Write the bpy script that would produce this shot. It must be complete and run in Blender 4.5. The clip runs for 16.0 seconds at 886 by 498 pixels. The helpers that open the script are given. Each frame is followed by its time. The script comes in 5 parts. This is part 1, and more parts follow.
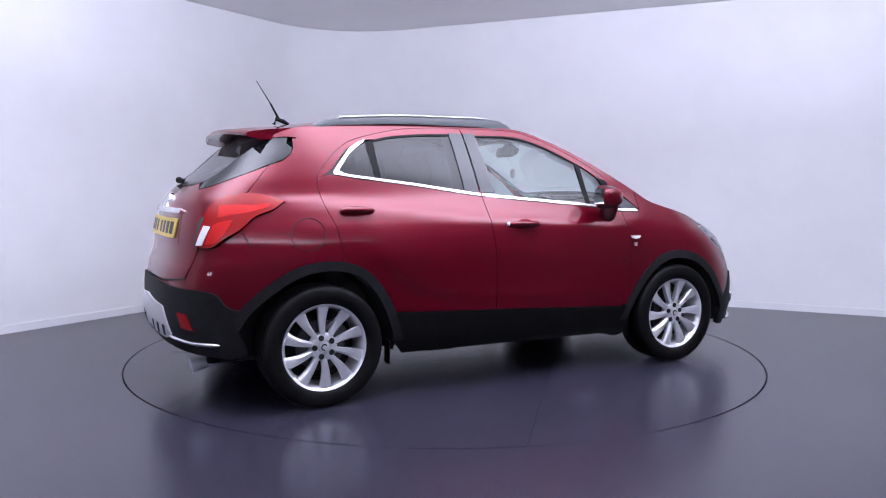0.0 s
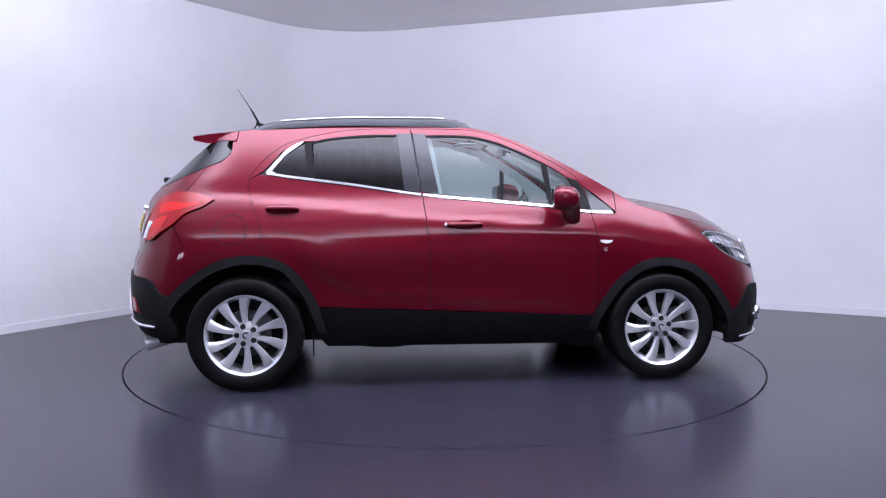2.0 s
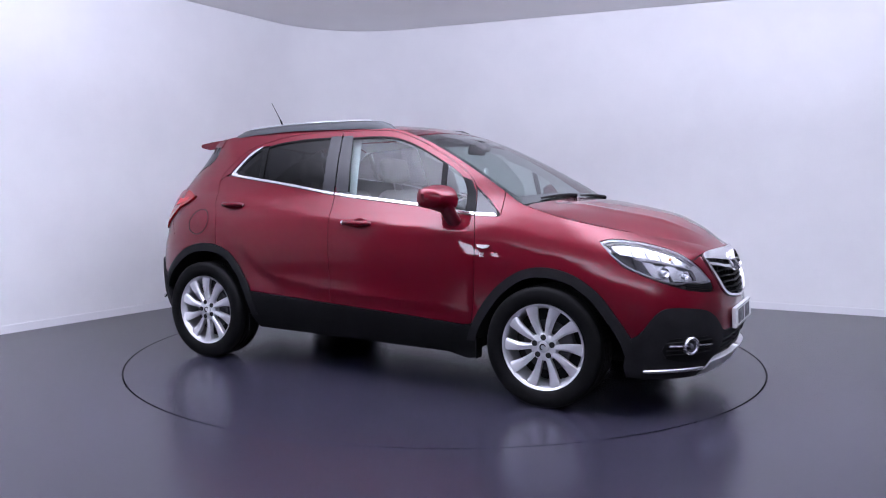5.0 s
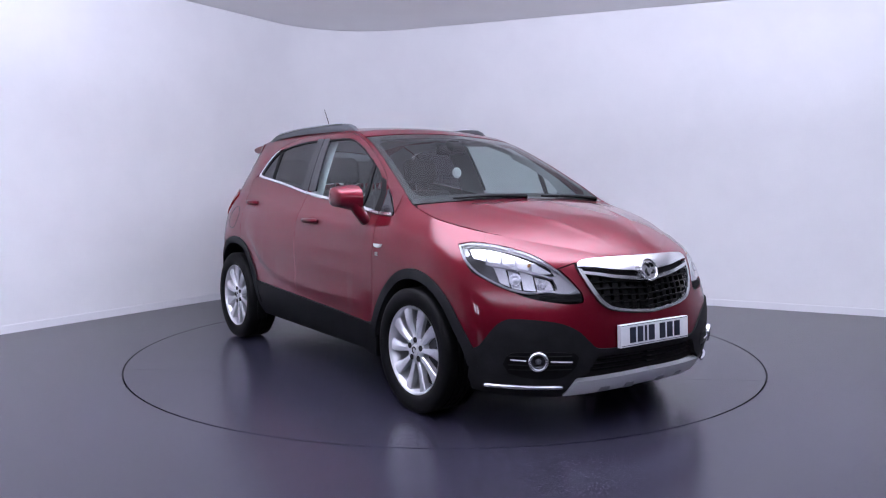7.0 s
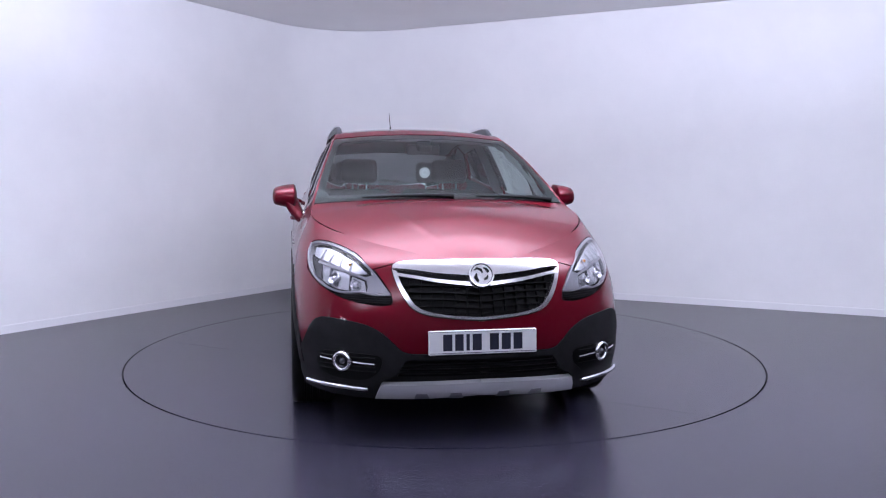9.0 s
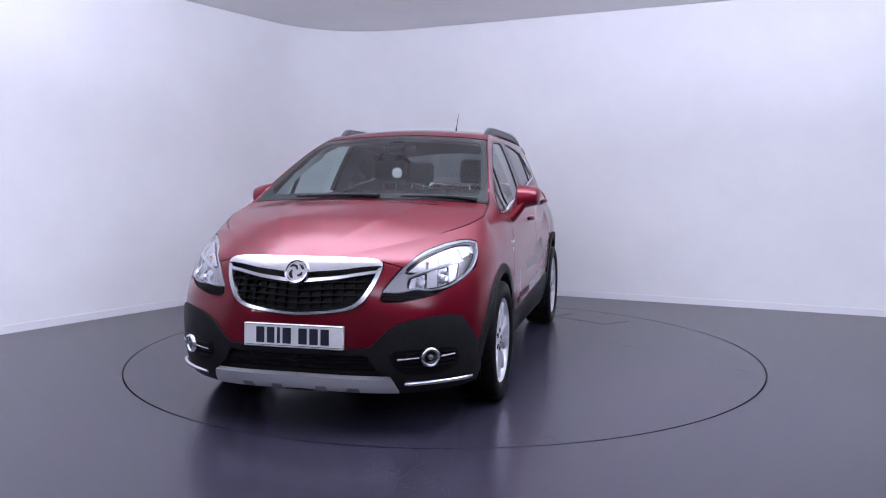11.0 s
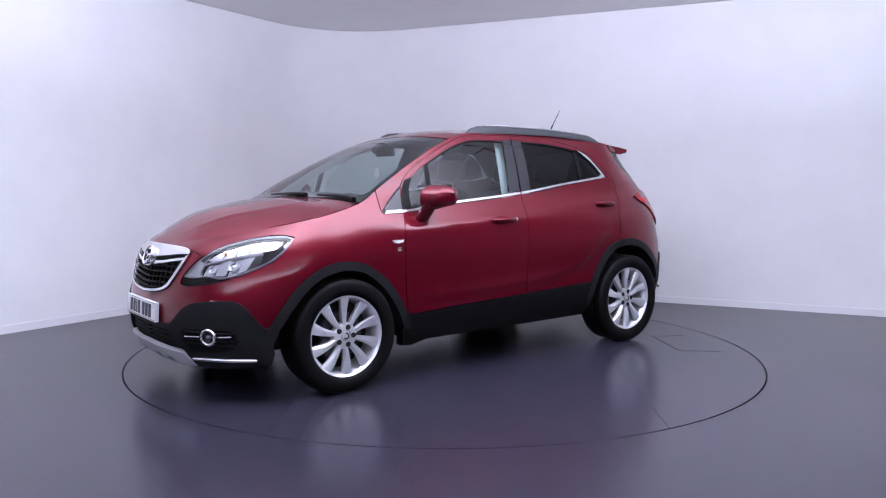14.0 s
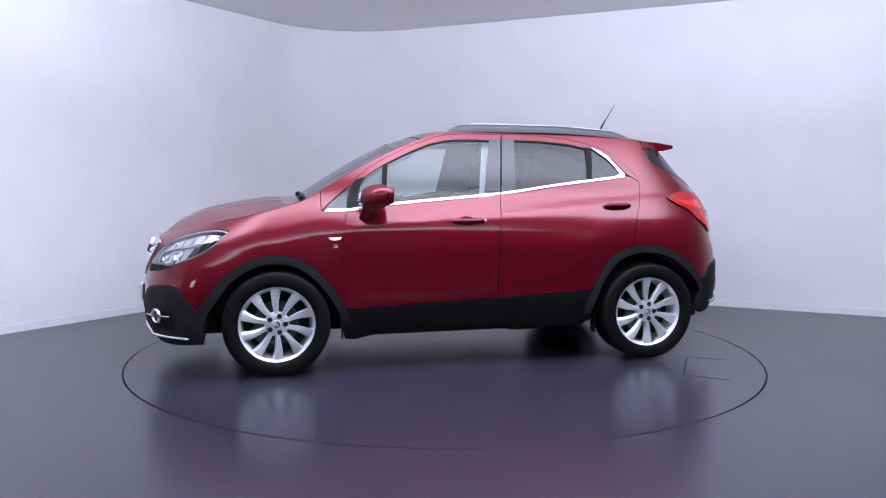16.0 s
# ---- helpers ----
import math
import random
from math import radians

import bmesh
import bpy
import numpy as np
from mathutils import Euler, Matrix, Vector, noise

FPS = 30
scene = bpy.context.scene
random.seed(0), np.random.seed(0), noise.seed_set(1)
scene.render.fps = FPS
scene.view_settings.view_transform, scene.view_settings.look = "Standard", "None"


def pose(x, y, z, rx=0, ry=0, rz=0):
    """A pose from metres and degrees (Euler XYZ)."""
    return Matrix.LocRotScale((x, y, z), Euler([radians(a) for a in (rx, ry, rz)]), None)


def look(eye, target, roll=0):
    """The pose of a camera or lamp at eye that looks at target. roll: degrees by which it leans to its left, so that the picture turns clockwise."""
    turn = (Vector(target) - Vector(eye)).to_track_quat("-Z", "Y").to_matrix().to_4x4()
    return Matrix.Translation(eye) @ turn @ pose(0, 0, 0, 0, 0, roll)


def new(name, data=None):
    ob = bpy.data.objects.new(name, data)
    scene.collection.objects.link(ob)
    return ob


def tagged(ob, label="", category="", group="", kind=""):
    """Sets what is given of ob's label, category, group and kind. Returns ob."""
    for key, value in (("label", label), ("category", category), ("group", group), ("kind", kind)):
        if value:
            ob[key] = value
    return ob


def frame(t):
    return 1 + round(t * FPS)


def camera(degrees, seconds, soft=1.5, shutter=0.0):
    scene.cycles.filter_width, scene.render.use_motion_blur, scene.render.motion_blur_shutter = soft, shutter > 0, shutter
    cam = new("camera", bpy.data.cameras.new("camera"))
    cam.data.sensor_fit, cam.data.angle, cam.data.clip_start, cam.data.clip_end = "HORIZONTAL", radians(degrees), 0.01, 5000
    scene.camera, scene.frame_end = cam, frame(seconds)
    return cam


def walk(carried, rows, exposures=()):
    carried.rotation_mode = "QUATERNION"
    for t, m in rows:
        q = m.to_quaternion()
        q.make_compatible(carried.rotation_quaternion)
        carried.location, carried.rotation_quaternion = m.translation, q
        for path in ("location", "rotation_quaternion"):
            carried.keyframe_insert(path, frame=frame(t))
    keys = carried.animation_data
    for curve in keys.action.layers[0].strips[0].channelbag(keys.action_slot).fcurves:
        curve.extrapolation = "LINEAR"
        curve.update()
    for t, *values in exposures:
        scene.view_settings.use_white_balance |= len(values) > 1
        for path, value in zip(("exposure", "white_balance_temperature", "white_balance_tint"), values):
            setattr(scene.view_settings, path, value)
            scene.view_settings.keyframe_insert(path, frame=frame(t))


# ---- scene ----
cam = camera(58.7, 16.0, soft=1.1)
EYE = (0.0, -5.833, 1.242)
walk(cam, [(0.0, pose(*EYE, 85.15, -0.16, 0.14)), (16.0, pose(*EYE, 85.15, -0.16, 0.14))], exposures=[(0.0, 0.0), (16.0, 0.0)])

# ---- light ----
world = bpy.data.worlds.new("studio_world")
scene.world = world
world.use_nodes = True
world.node_tree.nodes["Background"].inputs[0].default_value = (0.8, 0.82, 1.0, 1)
world.node_tree.nodes["Background"].inputs[1].default_value = 0.05


def unseen_lamp(eye, target, sx, sy, watts):
    data = bpy.data.lights.new("unseen_lamp", "AREA")
    data.shape, data.size, data.size_y, data.energy = "RECTANGLE", sx, sy, watts
    data.color = LIGHT_TINT
    ob = new("unseen_lamp", data)
    ob.matrix_world = look(eye, target)
    return ob


LIGHT_TINT = (0.755, 0.782, 1.0)
# two tall lit panes beside and behind the camera
unseen_lamp((-5.7, -5.3, 1.45), (-1.0, 0.0, 0.8), 0.22, 0.6, 6)
unseen_lamp((-5.5, -5.6, 1.45), (-1.0, 0.0, 0.8), 0.22, 0.6, 6)
# long unseen lamps added over and behind the camera, thrown up at the ceiling
unseen_lamp((-0.4, -6.6, 2.30), (-0.4, -6.45, 3.0), 9.0, 1.2, 350)
unseen_lamp((0.5, -1.7, 2.45), (0.5, -1.55, 3.15), 6.8, 1.3, 500)


# ---- materials ----
def material(name, color, rough=0.5, metal=0.0, coat=0.0, spec=0.5):
    m = bpy.data.materials.new(name)
    m.use_nodes = True
    b = m.node_tree.nodes["Principled BSDF"]
    b.inputs["Base Color"].default_value = (*color, 1)
    b.inputs["Roughness"].default_value = rough
    b.inputs["Metallic"].default_value = metal
    b.inputs["Coat Weight"].default_value = coat
    b.inputs["Coat Roughness"].default_value = 0.03
    b.inputs["Specular IOR Level"].default_value = spec
    return m


PAINT = material("red_metallic_paint", (0.17, 0.002, 0.010), 0.38, 0.50, 0.85, 0.1)
BLACK = material("black_plastic", (0.012, 0.012, 0.014), 0.45)
BLACK_MATT = material("textured_black_plastic", (0.016, 0.016, 0.018), 0.6)
GLOSS_BLACK = material("gloss_black_trim", (0.02, 0.02, 0.024), 0.22)
DARK_GLASS = material("dark_backed_glass", (0.012, 0.013, 0.015), 0.04)
FRIT = material("black_screen_band", (0.01, 0.012, 0.012), 0.3)
DARK = material("dark_underside_and_recess", (0.006, 0.006, 0.007), 0.8)
RUBBER = material("tyre_rubber", (0.010, 0.010, 0.011), 0.55)
ALLOY = material("silver_alloy", (0.72, 0.72, 0.75), 0.30, 0.6)
STEEL = material("grey_steel", (0.09, 0.09, 0.10), 0.45, 0.8)
SILVER = material("satin_silver_plastic", (0.62, 0.62, 0.65), 0.35, 0.4)
SILVER_RECESS = material("recess_shade_silver", (0.30, 0.30, 0.33), 0.4, 0.6)
CHROME = material("chrome", (0.78, 0.78, 0.80), 0.17, 0.88)
REFLECTOR = material("lamp_reflector", (0.66, 0.67, 0.70), 0.24, 0.75)
MIRROR = material("mirror_glass", (0.5, 0.5, 0.52), 0.01, 1.0)
LAMP_BLACK = material("lamp_interior", (0.05, 0.05, 0.06), 0.2, 0.5)
LAMP_GREY = material("lamp_grey", (0.60, 0.60, 0.63), 0.35, 0.3)
RED_LENS = material("red_lens", (0.30, 0.003, 0.004), 0.2, 0.0, 0.3)
RED_BRIGHT = material("bright_red_lens", (0.58, 0.010, 0.010), 0.2, 0.0, 0.3)
WHITE_LENS = material("white_lens", (0.75, 0.73, 0.72), 0.15, 0.0, 1.0)
BEZEL = material("dark_lamp_bezel", (0.05, 0.05, 0.056), 0.25)
LAMP_SHADE = material("grey_lamp_bezel", (0.28, 0.28, 0.30), 0.3, 0.2)
AMBER = material("amber_bulb", (0.55, 0.22, 0.04), 0.25)
BULB = material("lamp_bulb", (0.7, 0.7, 0.75), 0.1, 0.4)
LENS_SOLID = material("fog_lens", (0.10, 0.10, 0.12), 0.08, 0.2, 1.0)
RAIL = material("dark_grey_rail", (0.045, 0.048, 0.055), 0.45)
PLATE_WHITE = material("white_plate", (0.75, 0.75, 0.76), 0.35)
PLATE_YELLOW = material("yellow_plate", (0.75, 0.55, 0.10), 0.35)
PLATE_INK = material("plate_ink", (0.012, 0.014, 0.03), 0.4)
FABRIC = material("dark_seat_fabric", (0.035, 0.036, 0.04), 0.85)
DASH = material("dark_dashboard", (0.05, 0.052, 0.056), 0.6)
LINER = material("pale_lining", (0.42, 0.43, 0.44), 0.9)
PALE = material("pale_card", (0.5, 0.5, 0.5), 0.5)
WALL = material("white_wall_paint", (0.84, 0.84, 0.85), 0.6)
# unseen closing walls, toned grey to keep the car's reflections dark
BACK_WALL = material("unseen_wall_grey", (0.16, 0.16, 0.17), 0.8)
CEIL = material("white_ceiling_paint", (0.88, 0.87, 0.87), 0.7)
TRIM = material("white_gloss_paint", (0.80, 0.80, 0.82), 0.35)
FLOOR = material("grey_floor", (0.02, 0.02, 0.026), 0.3)


def ramp(m, noise_socket, stops):
    r = m.node_tree.nodes.new("ShaderNodeValToRGB")
    while len(r.color_ramp.elements) < len(stops):
        r.color_ramp.elements.new(0.5)
    for e, (p, c) in zip(r.color_ramp.elements, stops):
        e.position, e.color = p, (*c, 1)
    m.node_tree.links.new(noise_socket, r.inputs[0])
    return r.outputs[0]


def noise_of(m, scale, detail=3.0, rough=0.5, stretch=(1, 1, 1)):
    t = m.node_tree
    co, mp, n = t.nodes.new("ShaderNodeTexCoord"), t.nodes.new("ShaderNodeMapping"), t.nodes.new("ShaderNodeTexNoise")
    mp.inputs["Scale"].default_value = stretch
    n.inputs["Scale"].default_value, n.inputs["Detail"].default_value, n.inputs["Roughness"].default_value = scale, detail, rough
    t.links.new(co.outputs["Object"], mp.inputs[0])
    t.links.new(mp.outputs[0], n.inputs["Vector"])
    return n.outputs["Fac"]


def mixed(m, fac, a, b, kind="MIX"):
    n = m.node_tree.nodes.new("ShaderNodeMix")
    n.data_type, n.blend_type = "RGBA", kind
    for s, v in ((n.inputs[0], fac), (n.inputs[6], a), (n.inputs[7], b)):
        if isinstance(v, (tuple, float)):
            s.default_value = (*v, 1) if isinstance(v, tuple) else v
        else:
            m.node_tree.links.new(v, s)
    return n.outputs[2]


def put(m, socket, value):
    m.node_tree.links.new(value, m.node_tree.nodes["Principled BSDF"].inputs[socket])


def bump(m, height, strength, distance):
    n = m.node_tree.nodes.new("ShaderNodeBump")
    n.inputs["Strength"].default_value, n.inputs["Distance"].default_value = strength, distance
    m.node_tree.links.new(height, n.inputs["Height"])
    put(m, "Normal", n.outputs[0])


def grey(v):
    return (v, v, v)


# floor: dark vinyl with fine flecks
put(FLOOR, "Base Color", ramp(FLOOR, noise_of(FLOOR, 100, 2, 0.7), [(0.36, (0.011, 0.010, 0.016)), (0.50, (0.023, 0.022, 0.033)), (0.60, (0.042, 0.038, 0.062)), (0.70, (0.105, 0.097, 0.150))]))
FLOOR.node_tree.nodes["Principled BSDF"].inputs["Roughness"].default_value = 0.25
# walls: roller texture, faint smudges
put(WALL, "Base Color", ramp(WALL, noise_of(WALL, 1.6, 5, 0.6), [(0.3, (0.80, 0.80, 0.815)), (0.7, (0.85, 0.85, 0.86))]))
bump(WALL, noise_of(WALL, 260, 2), 0.08, 0.001)
put(CEIL, "Base Color", ramp(CEIL, noise_of(CEIL, 1.2, 4, 0.6), [(0.3, (0.86, 0.85, 0.85)), (0.7, (0.90, 0.89, 0.89))]))
# paint: metal flake under the lacquer, very slight orange peel
PAINT.node_tree.nodes["Principled BSDF"].inputs["Coat Roughness"].default_value = 0.03
put(PAINT, "Base Color", ramp(PAINT, noise_of(PAINT, 900, 1), [(0.35, (0.118, 0.0010, 0.0088)), (0.7, (0.160, 0.0016, 0.0132))]))
# plastics and rubber: grain, dust
for m, dark, pale in ((BLACK_MATT, 0.011, 0.019), (RUBBER, 0.003, 0.007), (BLACK, 0.004, 0.007)):
    put(m, "Base Color", ramp(m, noise_of(m, 9, 5, 0.65), [(0.3, (dark, dark, dark * 1.1)), (0.75, (pale, pale, pale * 1.1))]))
    m.node_tree.nodes["Principled BSDF"].inputs["Specular IOR Level"].default_value = 0.12
bump(BLACK_MATT, noise_of(BLACK_MATT, 420, 2), 0.25, 0.001)
bump(REFLECTOR, noise_of(REFLECTOR, 30, 1, 0.5, (1, 1, 0.4)), 0.25, 0.02)
put(FABRIC, "Base Color", ramp(FABRIC, noise_of(FABRIC, 300, 2), [(0.3, grey(0.022)), (0.7, grey(0.05))]))


def pane(name, tint, ior=1.5, rough=0.0):
    """Thin glass: a tinted view through, and a mirror gloss that grows towards grazing."""
    m = bpy.data.materials.new(name)
    m.use_nodes = True
    t = m.node_tree
    t.nodes.clear()
    out, mix = t.nodes.new("ShaderNodeOutputMaterial"), t.nodes.new("ShaderNodeMixShader")
    clear, gloss, facing = t.nodes.new("ShaderNodeBsdfTransparent"), t.nodes.new("ShaderNodeBsdfGlossy"), t.nodes.new("ShaderNodeLayerWeight")
    power, grow = t.nodes.new("ShaderNodeMath"), t.nodes.new("ShaderNodeMath")
    base = ((ior - 1) / (ior + 1)) ** 2 * 1.05          # both faces of the pane
    power.operation, power.inputs[1].default_value = "POWER", 4.5
    grow.operation, grow.inputs[1].default_value, grow.inputs[2].default_value = "MULTIPLY_ADD", 1 - base, base
    facing.inputs[0].default_value = 0.5
    clear.inputs[0].default_value = (*tint, 1)
    gloss.inputs["Roughness"].default_value = rough
    t.links.new(facing.outputs["Facing"], power.inputs[0])
    t.links.new(power.outputs[0], grow.inputs[0])
    t.links.new(grow.outputs[0], mix.inputs[0])
    t.links.new(clear.outputs[0], mix.inputs[1])
    t.links.new(gloss.outputs[0], mix.inputs[2])
    t.links.new(mix.outputs[0], out.inputs[0])
    return m


GLASS = pane("clear_car_glass", (0.70, 0.79, 0.77), 1.5)
TINTED = pane("privacy_glass", (0.045, 0.045, 0.058), 1.46)
REAR_GLASS = pane("dark_rear_glass", (0.20, 0.21, 0.22), 1.6)
LENS = pane("clear_lens", (0.93, 0.93, 0.95), 1.5)


# ---- the car's outer surface ----
class Curve:
    """A smooth curve through a few knots, flat beyond its ends in slope."""

    def __init__(self, *knots):
        self.x = np.array([k[0] for k in knots], float)
        self.y = np.array([k[1] for k in knots], float)
        d = np.diff(self.y) / np.diff(self.x)
        m = np.zeros(len(self.x))
        m[1:-1] = np.where(d[1:] * d[:-1] > 0, 2 * d[1:] * d[:-1] / np.where(d[1:] + d[:-1] == 0, 1, d[1:] + d[:-1]), 0)
        m[0], m[-1] = d[0], d[-1]
        self.m = m

    def __call__(self, v):
        v = np.clip(np.asarray(v, float), self.x[0], self.x[-1])
        i = np.clip(np.searchsorted(self.x, v) - 1, 0, len(self.x) - 2)
        h = self.x[i + 1] - self.x[i]
        t = (v - self.x[i]) / h
        return ((1 + 2 * t) * (1 - t) ** 2 * self.y[i] + t * (1 - t) ** 2 * h * self.m[i]
                + t * t * (3 - 2 * t) * self.y[i + 1] + t * t * (t - 1) * h * self.m[i + 1])


HALF = Curve((0.20, 0.80), (0.30, 0.845), (0.45, 0.872), (0.62, 0.880), (0.80, 0.882), (0.90, 0.871), (0.98, 0.85), (1.06, 0.812),
             (1.16, 0.757), (1.28, 0.712), (1.45, 0.640), (1.57, 0.578), (1.62, 0.545))
SHIFT = Curve((-2.1, 0.02), (-1.4, 0.0), (0.95, 0.0), (1.3, 0.06), (1.7, 0.10), (2.2, 0.10))
FRONT = Curve((0.18, 2.06), (0.24, 2.12), (0.32, 2.155), (0.45, 2.165), (0.56, 2.16), (0.66, 2.145), (0.76, 2.12), (0.85, 2.075), (0.90, 2.0), (0.96, 1.88),
              (1.04, 1.68), (1.09, 1.45), (1.13, 1.30), (1.7, 1.30))
REAR = Curve((0.2, -1.93), (0.32, -2.01), (0.45, -2.05), (0.60, -2.055), (0.76, -2.035), (0.84, -2.005), (0.95, -1.99), (1.13, -1.94), (1.22, -1.86), (1.35, -1.72),
             (1.5, -1.62), (1.7, -1.6))
FRONT_N, FRONT_A = Curve((0.2, 2.5), (0.5, 2.5), (0.85, 2.2), (1.2, 2.05)), Curve((0.2, 1.5), (0.5, 1.5), (0.85, 1.37), (1.1, 1.28), (1.7, 1.25))
EDGE_Z = Curve((-1.95, 1.18), (-1.86, 1.215), (-1.75, 1.277), (-1.6, 1.40), (-1.45, 1.505), (-1.3, 1.553), (-1.0, 1.585), (-0.6, 1.602), (-0.2, 1.602), (0.13, 1.58),
               (0.36, 1.513), (0.59, 1.41), (0.80, 1.298), (0.98, 1.195), (1.10, 1.122), (1.30, 1.06), (1.6, 0.99), (1.8, 0.945), (1.95, 0.905), (2.05, 0.865))
CROWN = Curve((-1.93, 0.01), (-1.75, 0.02), (-1.5, 0.035), (-1.0, 0.035), (-0.2, 0.035), (0.2, 0.035), (0.6, 0.05), (0.9, 0.035), (1.05, 0.02), (1.16, 0.036), (1.35, 0.085),
              (1.7, 0.102), (1.9, 0.068), (2.0, 0.03), (2.05, 0.0))
CREASE = Curve((-1.75, 1.14), (-1.3, 1.128), (-0.967, 1.10), (-0.21, 1.02), (0.234, 0.992), (0.542, 0.964), (0.9, 0.95))
FLANK = Curve((-1.05, 0.90), (-0.9, 0.80), (-0.75, 0.68), (-0.5, 0.60), (0.0, 0.556), (0.5, 0.535), (0.85, 0.53))
FRONT_PIVOT, REAR_PIVOT = 1.10, -1.05


def half_width(x, z):
    x, z = np.broadcast_arrays(np.asarray(x, float), np.asarray(z, float))
    y = HALF(z + SHIFT(x))
    d = z - CREASE(x)
    y = y + 0.007 * np.exp(-(d / np.where(d < 0, 0.075, 0.028)) ** 2) * np.clip((x + 1.7) / 0.25, 0, 1) * np.clip((0.95 - x) / 0.2, 0, 1)
    d = z - FLANK(x)
    y = y + 0.015 * np.exp(-(d / np.where(d < 0, 0.045, 0.15)) ** 2) * np.clip((x + 1.1) / 0.4, 0, 1) * np.clip((0.82 - x) / 0.2, 0, 1)
    waist = np.clip((x + 1.0) / 0.5, 0, 1) * np.clip((0.85 - x) / 0.3, 0, 1)
    y = y - 0.016 * waist * np.exp(-((z - 0.60 + 0.05 * x) / 0.10) ** 2)
    a, n = FRONT_A(z), FRONT_N(z)
    r = np.clip((x - a) / (FRONT(z) - a), 0, 1)
    y = y * np.where(r > 0, (1 - r ** n) ** (1 / n), 1)
    r = np.clip((-1.15 - x) / (-1.15 - REAR(z)), 0, 1)
    return y * (1 - r ** 3.1) ** (1 / 3.1)


def body(u, z):
    """A point of the side: u is metres along the car, and past the axles an angle round its ends."""
    u, z = np.broadcast_arrays(np.asarray(u, float), np.asarray(z, float))
    out = np.stack([u, half_width(u, z), z], -1)
    ends = (u < REAR_PIVOT) | (u > FRONT_PIVOT)
    if ends.any():
        v, h = u[ends], z[ends]
        pivot = np.clip(v, REAR_PIVOT, FRONT_PIVOT)
        turn = np.pi / 2 - (v - pivot)
        dx, dy = np.cos(turn), np.sin(turn)
        lo, hi = np.zeros_like(h), np.full_like(h, 1.6)
        for _ in range(26):
            mid = (lo + hi) / 2
            x, y = pivot + mid * dx, mid * dy
            inside = (np.abs(y) < half_width(x, h)) & (x < FRONT(h)) & (x > REAR(h))
            lo, hi = np.where(inside, mid, lo), np.where(inside, hi, mid)
        out[ends] = np.stack([pivot + lo * dx, lo * dy, h], -1)
    return out


def top(x, s):
    """A point of the hood, screens or roof: s runs from -1 to 1 across."""
    x, s = np.broadcast_arrays(np.asarray(x, float), np.asarray(s, float))
    ze = EDGE_Z(x)
    ye = half_width(x, ze)
    press = 0.004 * np.exp(-((np.abs(s) - 0.50 + 0.1 * (x - 1.6)) / 0.055) ** 2) * np.clip((x - 1.16) / 0.2, 0, 1) * np.clip((2.0 - x) / 0.25, 0, 1)
    return np.stack([x, s * ye, ze + CROWN(x) * (1 - s * s) + press], -1)


def normals(f, a, b):
    e = 2e-3
    n = np.cross(f(a + e, b) - f(a - e, b), f(a, b + e) - f(a, b - e))
    return n / np.maximum(np.linalg.norm(n, axis=-1, keepdims=True), 1e-12)


# ---- building helpers ----
from mathutils import geometry


def part(name, mesh, mat, parent=None, label="", kind=""):
    """One mesh object under a thing or a part; mesh is a bmesh or mesh data."""
    if isinstance(mesh, bmesh.types.BMesh):
        data = bpy.data.meshes.new(name)
        mesh.to_mesh(data)
        mesh.free()
        mesh = data
    if mat and not mesh.materials:
        mesh.materials.append(mat)
    ob = new(name, mesh)
    if parent:
        ob.parent = parent
    return tagged(ob, label=label, kind=kind)


def smooth(bm, angle=35):
    for f in bm.faces:
        f.smooth = True
    for e in bm.edges:
        if len(e.link_faces) == 2 and e.calc_face_angle(0) > radians(angle):
            e.smooth = False
    return bm


def box(bm, x0, x1, y0, y1, z0, z1, bevel=0.0, segments=2, m=None):
    made = bmesh.ops.create_cube(bm, size=1.0)["verts"]
    for v in made:
        v.co = Vector(((x0 + x1) / 2 + v.co.x * (x1 - x0), (y0 + y1) / 2 + v.co.y * (y1 - y0), (z0 + z1) / 2 + v.co.z * (z1 - z0)))
    if bevel:
        out = bmesh.ops.bevel(bm, geom=list({e for v in made for e in v.link_edges}), offset=bevel, segments=segments, affect="EDGES", profile=0.5)
        made = list({v for f in out["faces"] for v in f.verts} | {v for v in made if v.is_valid})
    if m:
        for v in made:
            v.co = m @ v.co
    return bm


def lathe(bm, profile, steps=48, m=None, closed=False):
    """Turns (radius, height) pairs round the local z axis."""
    rings = []
    for i in range(steps):
        a = 2 * math.pi * i / steps
        ring = []
        for r, h in profile:
            p = Vector((r * math.cos(a), r * math.sin(a), h))
            ring.append(bm.verts.new(m @ p if m else p))
        rings.append(ring)
    n = len(profile)
    for i in range(steps):
        a, b = rings[i], rings[(i + 1) % steps]
        for j in range(n if closed else n - 1):
            k = (j + 1) % n
            try:
                bm.faces.new((a[j], b[j], b[k], a[k]))
            except ValueError:
                pass
    return bm


